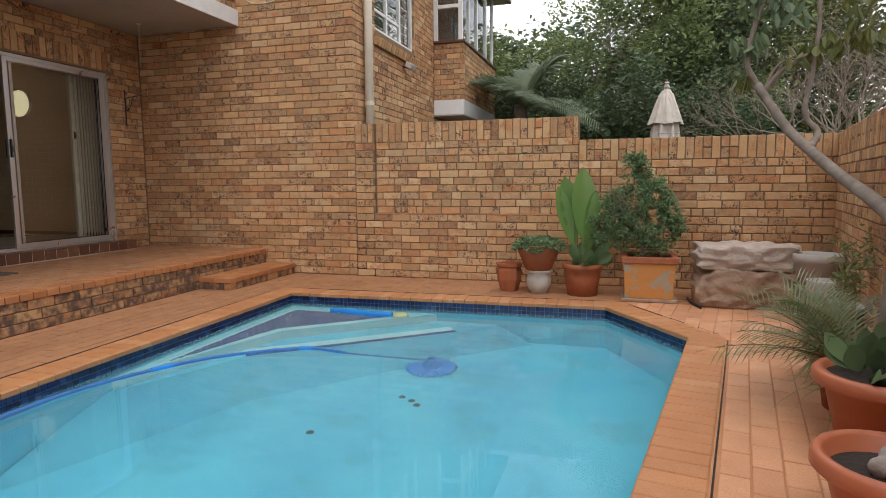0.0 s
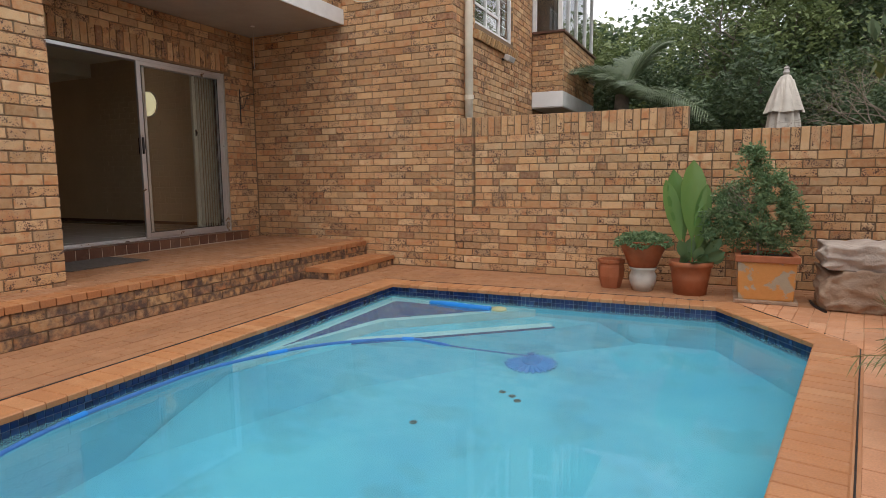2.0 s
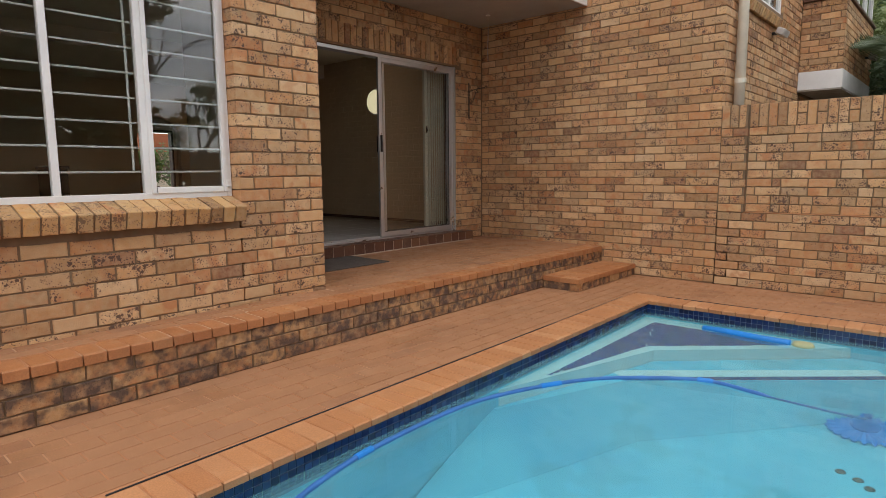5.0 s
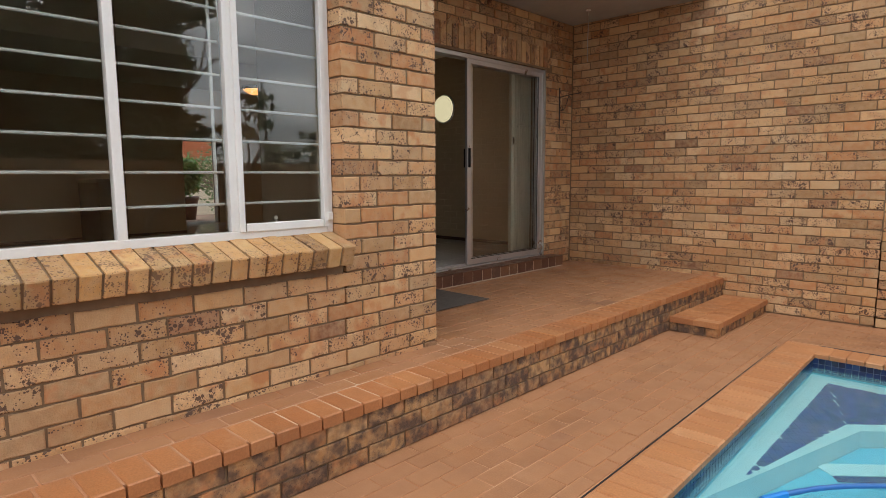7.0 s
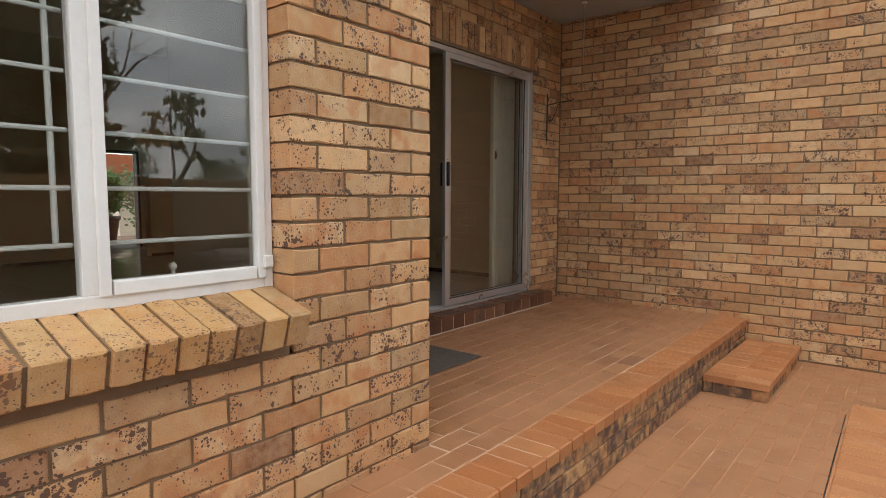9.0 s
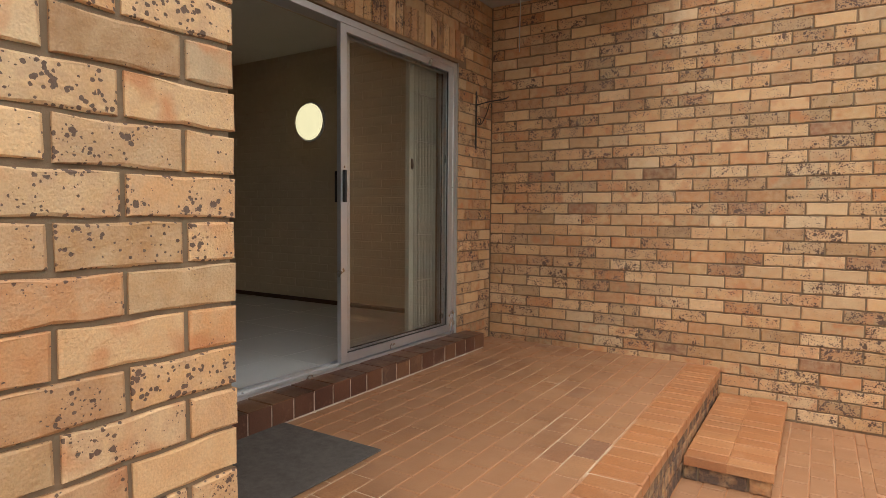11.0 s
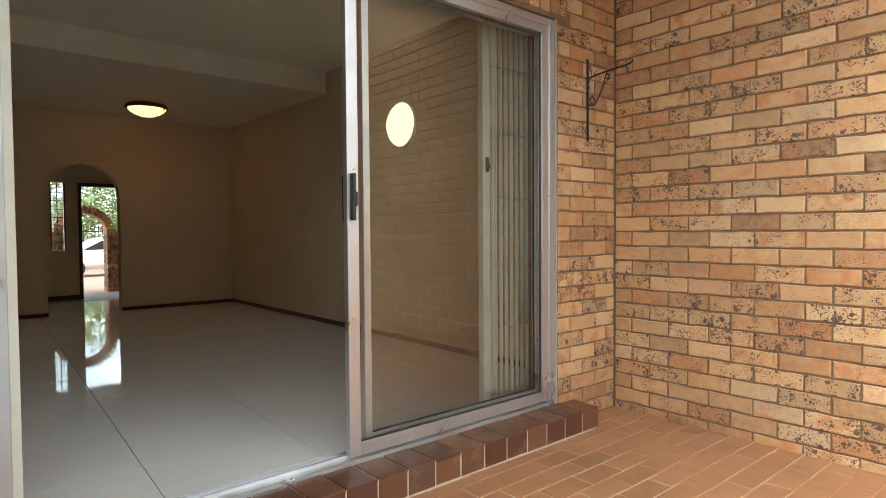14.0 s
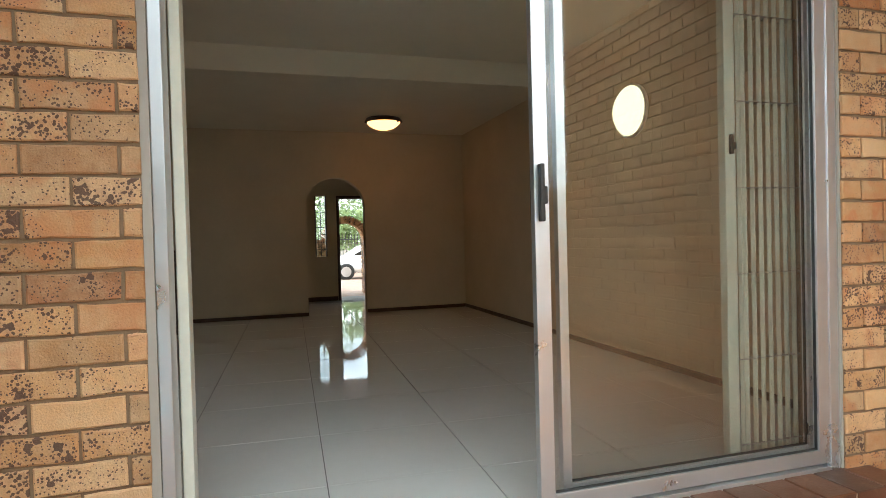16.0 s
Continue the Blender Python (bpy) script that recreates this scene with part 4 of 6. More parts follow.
wall_lamp()
lamp = thing("ceiling_lamp", (-11.17, 4.643, 2.84), "glowing alabaster glass bowl ceiling lamp with dark rim", "ceiling lamp")
part("rim", lathe([(0.20, -0.0), (0.215, -0.02), (0.225, -0.04), (0.205, -0.05), (0.19, -0.04)], 40), M_SKIRT, lamp, "dark wooden rim", True)
part("bowl", lathe([(0.0, -0.135), (0.07, -0.128), (0.13, -0.105), (0.175, -0.075), (0.20, -0.045)], 40), M_LAMP_WARM, lamp, "glowing alabaster glass", True)
for a in (40, 160, 280):
    bm = bmesh.new()
    bmesh.ops.create_uvsphere(bm, u_segments=10, v_segments=6, radius=0.012, matrix=pose(0.215 * math.cos(radians(a)), 0.215 * math.sin(radians(a)), -0.055))
    part("clip", bm, M_BLACK, lamp)

screen = thing("half_wall", (-11.58, 2.36, FLOOR_IN), "low dark wooden stair newel panel against the wall", "newel panel")
part("panel", boxes((-0.5, 0.45, -0.16, 0.0, 0.0, 0.86), bevel=0.004), M_CURTAIN, screen)
part("cap", boxes((-0.52, 0.47, -0.18, 0.02, 0.86, 0.91), bevel=0.006), M_SKIRT, screen)

# front door, side light and what lies beyond
door2 = tagged(new("door_2"), "dark wooden front door standing open to the court", "", "", "structure")
part("door_frame", boxes((XF - 0.12, XF + 0.02, 4.385, 4.43, FLOOR_IN, 2.14), (XF - 0.12, XF + 0.02, 5.19, 5.235, FLOOR_IN, 2.14), (XF - 0.12, XF + 0.02, 4.43, 5.19, 2.09, 2.14), bevel=0.003), M_SKIRT, door2)
side_light = tagged(new("window_2"), "narrow leaded glass side light beside the front door", "", "", "structure")
part("window_frame", boxes((XF - 0.1, XF - 0.02, 4.04, 4.06, 1.16, 2.14), (XF - 0.1, XF - 0.02, 4.21, 4.23, 1.16, 2.14), bevel=0.002), M_SKIRT, side_light)
g = part("pane", boxes((XF - 0.07, XF - 0.065, 4.055, 4.215, 1.16, 2.14)), M_GLASS, side_light)
g.visible_shadow = False
for zz in (1.27, 1.39, 1.51, 1.63, 1.75, 1.87, 1.99):
    part("glazing_bar", boxes((XF - 0.075, XF - 0.055, 4.06, 4.21, zz, zz + 0.009)), M_BLACK, side_light)
part("glazing_bar", boxes((XF - 0.077, XF - 0.053, 4.13, 4.14, 1.165, 2.135)), M_BLACK, side_light)

bm = bmesh.new()
rows = [[bm.verts.new((x, y, z)) for x, z in ((XF - 0.2, 0.405), (-26.9, -0.04), (-45.0, -0.04), (-45.0, -0.2), (XF - 0.2, -0.2))] for y in (-12, 20)]
bm.faces.new(rows[0])
bm.faces.new(rows[1][::-1])
for i in range(5):
    j = (i + 1) % 5
    bm.faces.new((rows[0][i], rows[1][i], rows[1][j], rows[0][j]))
court = structure("court", bm, M_COURT, "pale pink paved entrance court sloping away")
arch = thing("garden_arch", (-16.3, 5.29, 0.33), "red-brown brick garden arch on piers", "arch")
pier_brick = boxes((-0.17, 0.17, -0.12, 0.12, 0.0, 0.076), bevel=0.004)
first = part("brick", pier_brick, M_BRICK_BURNT, arch)
for i in range(13):
    for y in (0.0, -0.92):
        if i or y:
            o = new("brick", first.data)
            o.parent = arch
            o.matrix_basis = pose(0, y, i * 0.0858, 0, 0, 0.6 * (i % 3))
for y in (0.0, -0.92):
    part("pier", boxes((-0.16, 0.16, y - 0.11, y + 0.11, 0, 1.1)), M_MORTAR, arch)
first = part("voussoir", boxes((-0.16, 0.16, -0.027, 0.027, 0.34, 0.48), bevel=0.004), M_BRICK, arch)
first.matrix_basis = Matrix.Translation((0, -0.46, 1.09)) @ Matrix.Rotation(math.pi / 2 - math.pi * 0.5 / 19, 4, "X")
for i in range(1, 19):
    o = new("voussoir", first.data)
    o.parent = arch
    o.matrix_basis = Matrix.Translation((0, -0.46, 1.09)) @ Matrix.Rotation(math.pi / 2 - math.pi * (i + 0.5) / 19, 4, "X")
car = thing("parked_car", (-26.9, 7.42, -0.038), "white parked sedan car seen through the front door", "car")
side = [(-2.1, 0.28), (-2.1, 0.62), (-1.9, 0.78), (-1.25, 0.86), (-0.55, 1.28), (0.55, 1.32), (1.25, 0.92), (2.0, 0.82), (2.12, 0.6), (2.1, 0.28)]
bm = bmesh.new()
f0 = bm.faces.new([bm.verts.new((-0.85, y, z)) for y, z in side])
r0 = bmesh.ops.extrude_face_region(bm, geom=[f0])
bmesh.ops.translate(bm, vec=(1.7, 0, 0), verts=[q for q in r0["geom"] if isinstance(q, bmesh.types.BMVert)])
bmesh.ops.bevel(bm, geom=list(bm.edges), offset=0.07, segments=3, affect="EDGES")
body = part("body", bm, M_CAR, car, "", True)
for y0, y1 in ((-1.05, -0.08), (0.0, 0.9)):
    bm = bmesh.new()
    q = [(y0, 0.9), (y1, 0.92), (min(y1, 0.5), 1.22), (max(y0, -0.5), 1.2)]
    f0 = bm.faces.new([bm.verts.new((0.853, y, z)) for y, z in q])
    r0 = bmesh.ops.extrude_face_region(bm, geom=[f0])
    bmesh.ops.translate(bm, vec=(0.006, 0, 0), verts=[v for v in r0["geom"] if isinstance(v, bmesh.types.BMVert)])
    part("side_window", bm, M_BLACK, body)
for x in (-0.78, 0.78):
    for y in (-1.3, 1.3):
        bm = lathe([(0.0, -0.09), (0.25, -0.09), (0.31, -0.07), (0.31, 0.07), (0.25, 0.09), (0.0, 0.09)], 28)
        bmesh.ops.transform(bm, matrix=pose(x, y, 0.31, 0, 90), verts=bm.verts)
        wheel = part("wheel", bm, M_TYRE, car, "", True)
        bm = lathe([(0.0, -0.095), (0.19, -0.1), (0.2, -0.08), (0.2, 0.08), (0.19, 0.1), (0.0, 0.095)], 10)
        bmesh.ops.transform(bm, matrix=pose(x, y, 0.31, 0, 90), verts=bm.verts)
        part("rim", bm, M_ALU, wheel)
pot_shrub = thing("potted_shrub", (-17.4, 5.98, 0.29), "green leafy shrub in a dark clay pot", "shrub")
part("pot", lathe([(0.2, 0), (0.22, 0.0), (0.3, 0.5), (0.33, 0.52), (0.33, 0.6), (0.29, 0.6), (0.0, 0.5)], 28), M_PLINTH, pot_shrub, "", True)
annexe = thing("outbuilding", (-22.5, 9.6, -0.02), "low plastered outbuilding with a red tiled roof", "outbuilding")
part("wall", boxes((-1.2, 1.0, -1.6, 2.5, 0.0, 1.95)), M_CEIL_IN, annexe)
bm = bmesh.new()
for i in range(9):
    box(bm, -1.5, 1.35 - i * 0.15, -1.9, 2.7, 1.95 + i * 0.075, 2.03 + i * 0.075, bevel=0.01)
part("roof", bm, M_POT, annexe, "red clay tile roof")
fence = thing("court_fence", (-31.0, 8.2, -0.04), "dark metal palisade fence in front of shrubs", "fence")
for z in (0.25, 1.5):
    part("rail", boxes((-0.015, 0.015, -3.0, 3.0, z, z + 0.04)), M_BLACK, fence)
bm = boxes((-0.012, 0.012, -0.012, 0.012, 0.0, 1.75))
pale = part("pale", bm, M_BLACK, fence)
pale.location = (0, -3.0, 0)
for i in range(1, 46):
    o = new("pale", pale.data)
    o.parent = fence
    o.location = (0, -3.0 + i * 0.133, 0)


# ---- upper house: downpipe, window, bay, floodlights ----
pipe = thing("downpipe", (-2.80, 6.33, 1.0), "cream painted round downpipe fixed to the brick corner", "downpipe")
bm = bmesh.new()
tube(bm, [(0, 0, 0.0), (0, 0, 4.6)], 0.052, 20)
part("pipe", bm, M_CREAM_PIPE, pipe, "", True)
for z in (1.12, 2.9, 4.2):
    bm = bmesh.new()
    tube(bm, [(0, 0, z), (0, 0, z + 0.05)], 0.06, 20)
    part("collar", bm, M_CREAM_PIPE, pipe)

up = tagged(new("window_3"), "white upstairs window with a decorative grille", "", "", "structure")
UX, UY0, UY1, UZ0, UZ1 = X_CORNER - 0.07, 6.72, 8.29, 3.16, 4.30
part("window_frame", boxes((UX - 0.03, UX + 0.03, UY0, UY0 + 0.05, UZ0, UZ1), (UX - 0.03, UX + 0.03, UY1 - 0.05, UY1, UZ0, UZ1), (UX - 0.03, UX + 0.03, UY0 + 0.05, UY1 - 0.05, UZ0, UZ0 + 0.05), (UX - 0.03, UX + 0.03, UY0 + 0.05, UY1 - 0.05, UZ1 - 0.05, UZ1), bevel=0.004), M_WHITE, up)
for y in (7.25, 7.77):
    part("mullion", boxes((UX - 0.03, UX + 0.025, y - 0.025, y + 0.025, UZ0 + 0.05, UZ1 - 0.05), bevel=0.003), M_WHITE, up)
part("transom", boxes((UX - 0.02, UX + 0.022, UY0 + 0.05, 7.745, UZ0 + 0.26, UZ0 + 0.30), bevel=0.003), M_WHITE, up)
g = part("pane", boxes((UX - 0.004, UX + 0.004, UY0 + 0.04, UY1 - 0.04, UZ0 + 0.04, UZ1 - 0.04)), M_GLASS, up)
g.visible_shadow = False
for i in range(9):
    bm = bmesh.new()
    z = UZ0 + 0.12 + i * 0.125
    tube(bm, [(UX - 0.04, UY0 + 0.05, z), (UX - 0.04, UY1 - 0.05, z)], 0.006, 6)
    part("grille_bar", bm, M_WHITE, up)
part("curtain", boxes((UX - 0.20, UX - 0.18, UY0 - 0.1, UY1 + 0.1, UZ0 - 0.1, UZ1 + 0.1)), M_CURTAIN, up, "dark curtain behind the glass")
up_sill = tagged(new("window_sill_brick"), "upstairs sill of bricks on edge", "", "", "structure")

BY, BX1, BY1 = 9.30, -2.34, 11.95
bay = thing("bay_window", (X_CORNER, BY, 2.30), "upstairs brick bay with a glazed corner window", "bay window")
part("slab", boxes((0.0, BX1 - X_CORNER, 0.0, BY1 - BY, 0.0, 0.02), bevel=0.002), M_POT_GREY, bay, "grey underside of the bay")
part("fascia_board", boxes((0.0, BX1 - X_CORNER + 0.01, -0.01, BY1 - BY, 0.02, 0.27), bevel=0.004), M_WHITE, bay, "white painted slab edge")
bay_wall = part("bay_wall", boxes((0.0, BX1 - X_CORNER - R, R, BY1 - BY, 0.27, 1.22)), M_MORTAR, bay)
part("bay_sill", boxes((0.0, BX1 - X_CORNER + 0.03, -0.03, BY1 - BY + 0.02, 1.22, 1.26), bevel=0.005), M_PLINTH, bay, "dark tiled sill")
bxw = BX1 - X_CORNER - 0.06
for x, y in ((0.03, 0.04), (bxw, 0.04), (bxw, 0.55), (bxw, 1.15), (bxw, 1.9), (bxw, 2.55)):
    part("window_post", boxes((x - 0.035, x + 0.035, y - 0.03, y + 0.03, 1.26, 2.65), bevel=0.004), M_WHITE, bay)
part("window_rail", boxes((0.06, bxw - 0.03, 0.01, 0.07, 1.80, 1.86), bevel=0.004), M_WHITE, bay)
for q in ((0.06, bxw - 0.03, 0.035, 0.045, 1.27, 2.64), (bxw - 0.005, bxw + 0.005, 0.07, 2.53, 1.27, 2.64)):
    g = part("pane", boxes(q), M_GLASS, bay)
    g.visible_shadow = False
part("curtain", boxes((0.02, bxw - 0.16, 0.2, 2.5, 1.27, 2.64)), M_CURTAIN, bay, "dark drawn curtain")
part("eave", boxes((-0.1, BX1 - X_CORNER + 0.28, -0.25, BY1 - BY + 0.4, 2.65, 2.83), bevel=0.01), M_POT_GREY, bay, "grey eave and gutter")


def floodlight(at, rz):
    o = thing("floodlight", at, "small grey outdoor floodlight on the brick wall", "floodlight", "floodlights", rz)
    bm = bmesh.new()
    box(bm, 0.06, 0.16, -0.12, 0.12, -0.03, 0.05, bevel=0.012)
    bmesh.ops.rotate(bm, cent=(0.1, 0, 0), matrix=Matrix.Rotation(radians(25), 3, "Y"), verts=bm.verts)
    part("housing", bm, M_POT_GREY, o)
    part("bracket", boxes((0.0, 0.09, -0.02, 0.02, -0.01, 0.02), bevel=0.004), M_BLACK, o)


floodlight((X_CORNER, 7.78, 2.86), 0)
floodlight((BX1, 11.2, 2.95), 0)

wire = thing("overhead_wire", (-4.1, 5.98, 3.4), "thin dark cable fixed along the brick wall", "cable")
bm = bmesh.new()
tube(bm, spline([(-0.3, 0, 0.14), (-0.15, -0.01, 0.02), (0.05, -0.01, -0.02), (0.3, -0.01, 0.03), (0.5, 0, 0.16)]), 0.006, 6)
part("cable", bm, M_CREAM_PIPE, wire)


# ---- leaves, plants ----
def leaf_cloud(count, place, size, seed, flat=0.5, long=2.0):
    """Small folded leaves at places given by a function; each is a pair of triangles over a midrib."""
    r = np.random.RandomState(seed)
    verts, faces = [], []
    for i in range(count):
        p = place(r)
        if p is None:
            continue
        d = r.normal(size=3)
        d[2] *= flat
        d /= np.linalg.norm(d) + 1e-9
        s = np.cross(d, r.normal(size=3))
        s /= np.linalg.norm(s) + 1e-9
        nrm = np.cross(d, s)
        l = size * r.uniform(0.65, 1.3)
        w = l / long
        o = len(verts)
        a = np.array(p)
        verts += [tuple(a), tuple(a + d * l * 0.5 + s * w * 0.5 + nrm * w * 0.15), tuple(a + d * l), tuple(a + d * l * 0.5 - s * w * 0.5 + nrm * w * 0.15)]
        faces += [(o, o + 1, o + 2), (o, o + 2, o + 3)]
    return verts, faces


def branches(bm, start, direction, length, radius, depth, r, spread=0.6, tips=None, kids=(2, 3), steps=4, droop=0.0, seg=6):
    pts, rad = [Vector(start)], [radius]
    d = Vector(direction).normalized()
    for i in range(steps):
        d = (d + Vector((r.uniform(-1, 1), r.uniform(-1, 1), r.uniform(-1, 1) - droop)) * 0.22).normalized()
        pts.append(pts[-1] + d * length / steps)
        rad.append(radius * (1 - 0.45 * (i + 1) / steps))
    tube(bm, pts, rad, seg if depth > 1 else 4)
    if tips is not None and depth <= 1:
        tips += [tuple(p) for p in pts[1:]]
    if depth > 0:
        for _ in range(r.randint(*kids)):
            j = r.randint(max(1, steps - 2), steps)
            nd = (d + Vector((r.uniform(-1, 1), r.uniform(-1, 1), r.uniform(-0.5, 0.9))) * spread).normalized()
            branches(bm, pts[j], nd, length * r.uniform(0.6, 0.82), rad[j] * 0.72, depth - 1, r, spread, tips, kids, steps, droop, seg)


def tree(name, at, height, width, count, size, seed, leaf, label, flat=0.5):
    o = thing(name, at, label, "tree")
    r = random.Random(seed)
    bm = bmesh.new()
    tips = []
    branches(bm, (0, 0, 0), (0.05, 0, 1), height * 0.34, 0.13, 4, r, 0.75, tips, (2, 3))
    part("trunk", bm, M_BARK, o, "", True)
    blobs = [(r.uniform(-0.42, 0.42) * width, r.uniform(-0.3, 0.3) * width, height * r.uniform(0.22, 0.9), width * r.uniform(0.13, 0.26)) for _ in range(34)]

    def place(q):
        b = blobs[q.randint(len(blobs))]
        v = q.normal(size=3)
        v /= np.linalg.norm(v)
        rr = b[3] * (q.uniform(0.35, 1.0) ** 0.5)
        p = np.array(b[:3]) + v * rr * np.array((1, 1, 0.8))
        if noise.noise(Vector(p * 1.6) + Vector((seed, 0, 0))) < -0.3 or p[2] < 0.2:
            return None
        return p

    vv, ff = leaf_cloud(count, place, size, seed, flat)
    ob = mesh_object("crown", vv, ff, leaf, o)
    return o


tree("tree", (0.7, 12.6, -0.07), 6.4, 4.6, 38000, 0.105, 3, M_LEAF_TREE, "dense leafy green tree behind the garden wall")
tree("tree", (-1.4, 15.0, -0.07), 5.0, 5.0, 26000, 0.14, 5, M_LEAF_TREE, "tall leafy green tree behind the garden wall")
tree("tree", (2.5, 13.0, -0.07), 6.6, 4.4, 34000, 0.105, 8, M_LEAF_DARK, "dark evergreen tree behind the garden wall")
tree("tree", (3.6, 16.5, -0.07), 7.4, 5.4, 22000, 0.15, 9, M_LEAF_DARK, "dark evergreen tree behind the garden wall")
tree("tree", (4.2, 12.6, -0.07), 5.4, 3.0, 11000, 0.11, 12, M_LEAF_OLIVE, "yellowing leafy tree behind the garden wall")
tree("tree", (1.5, 10.6, -0.07), 3.4, 2.6, 11000, 0.10, 14, M_LEAF_DARK, "dark leafy shrub behind the garden wall")
tree("tree", (-0.3, 11.2, -0.07), 3.0, 2.0, 10000, 0.10, 15, M_LEAF_DARK, "dark leafy shrub behind the garden wall")
tree("tree", (-1.3, 12.9, -0.07), 3.9, 2.6, 12000, 0.11, 16, M_LEAF_DARK, "dark leafy shrub under the palm")
tree("tree", (-19.2, 8.4, -0.07), 3.2, 2.6, 5000, 0.12, 28, M_LEAF_BUSH, "green shrub beside the entrance court")
tree("tree", (-1.0, 19.0, -0.07), 5.8, 8.0, 20000, 0.22, 29, M_LEAF_DARK, "tall dark tree at the back of the neighbouring garden")
tree("tree", (6.6, 4.5, -0.07), 7.5, 3.6, 17000, 0.23, 17, M_LEAF_DARK, "tall dense dark tree beyond the boundary wall")
tree("tree", (8.0, 2.0, -0.07), 8.0, 5.4, 19000, 0.27, 18, M_LEAF_DARK, "broad dense dark tree beyond the boundary wall")
tree("tree", (9.0, -1.8, -0.07), 7.5, 5.6, 16000, 0.30, 19, M_LEAF_DARK, "broad dense dark tree beyond the boundary wall")
tree("tree", (34.0, 24.0, -0.07), 4.4, 3.0, 3000, 0.3, 21, M_LEAF_DARK, "distant dark tree on the horizon")
tree("tree", (38.0, 30.0, -0.07), 6.0, 2.0, 3000, 0.3, 22, M_LEAF_DARK, "distant narrow dark tree on the horizon")
tree("tree", (36.0, 19.0, -0.07), 4.8, 5.0, 4000, 0.3, 23, M_LEAF_DARK, "distant dark tree on the horizon")
tree("tree", (-35.0, 7.4, -0.07), 5.4, 5.0, 10000, 0.2, 25, M_LEAF_TREE, "green tree behind the court fence")
tree("tree", (-35.5, 11.0, -0.07), 5.4, 5.0, 9000, 0.2, 27, M_LEAF_BUSH, "green shrub behind the court fence")


def pot_shrub_place(q):
    v = q.normal(size=3)
    v /= np.linalg.norm(v)
    return np.array((0, 0, 1.1)) + v * np.array((0.42, 0.42, 0.5)) * q.uniform(0.4, 1.0)


vv, ff = leaf_cloud(3500, pot_shrub_place, 0.11, 81, 0.6, 1.8)
mesh_object("foliage", vv, ff, M_LEAF_BROAD, pot_shrub)


def bare_tree(at, seed, lean, length, depth, label):
    o = thing("bare_tree", at, label, "tree")
    bm = bmesh.new()
    branches(bm, (0, 0, 0), lean, length, 0.075, depth, random.Random(seed), 0.85, None, (2, 4), 5)
    part("crown", bm, M_TWIG, o)


bare_tree((3.4, 8.6, -0.07), 31, (0.05, 0, 1), 1.6, 5, "leafless grey twiggy tree behind the garden wall")
bare_tree((4.5, 9.4, -0.07), 33, (-0.1, 0, 1), 1.7, 5, "leafless grey twiggy tree behind the garden wall")
bare_tree((2.7, 9.0, -0.07), 37, (0.15, 0, 1), 1.5, 5, "leafless grey twiggy tree behind the garden wall")
bare_tree((3.9, 10.6, -0.07), 35, (0.1, 0, 1), 1.9, 5, "leafless grey twiggy tree behind the garden wall")

# tree leaning over from the boundary wall
LX, LY = 1.59, 2.86
lean = thing("leaning_tree", (LX, LY, 0.0), "grey-barked tree leaning over the pots with drooping leaves", "tree")
B = lambda x, y, z: (x - LX, y - LY, z)
bm = bmesh.new()
tube(bm, spline([B(1.59, 2.86, 0), B(1.60, 2.75, 0.5), B(1.665, 2.92, 0.87), B(1.70, 3.28, 1.0), B(1.655, 3.8, 1.17), B(1.51, 4.3, 1.454), B(1.42, 4.4, 1.6), B(1.264, 4.5, 1.888)], 6), [0.052 - 0.0005 * i for i in range(43)], 12)
part("trunk", bm, M_BARK, lean, "", True)
bm = bmesh.new()
tube(bm, spline([B(1.56, 4.15, 1.37), B(1.66, 4.35, 1.5), B(1.58, 4.4, 1.65), B(1.62, 4.4, 1.98), B(1.64, 4.4, 2.4), B(1.55, 4.4, 2.8)], 6), [0.026 - 0.0005 * i for i in range(31)], 10)
part("limb", bm, M_BARK, lean, "", True)
bm = bmesh.new()
tube(bm, spline([B(1.264, 4.5, 1.888), B(1.19, 4.5, 2.05), B(1.22, 4.5, 2.3), B(1.30, 4.5, 2.6), B(1.25, 4.5, 2.85)], 6), [0.024 - 0.0005 * i for i in range(25)], 10)
part("limb", bm, M_BARK, lean, "", True)
bm = bmesh.new()
tube(bm, spline([B(1.30, 4.48, 1.82), B(1.45, 4.45, 2.0), B(1.75, 4.4, 2.15), B(2.15, 4.3, 2.28)], 6), [0.02 - 0.0005 * i for i in range(19)], 8)
tube(bm, spline([B(1.32, 4.48, 1.85), B(1.38, 4.45, 2.0), B(1.5, 4.4, 2.08)], 6), [0.012 - 0.0005 * i for i in range(13)], 6)
part("limb", bm, M_BARK, lean, "", True)


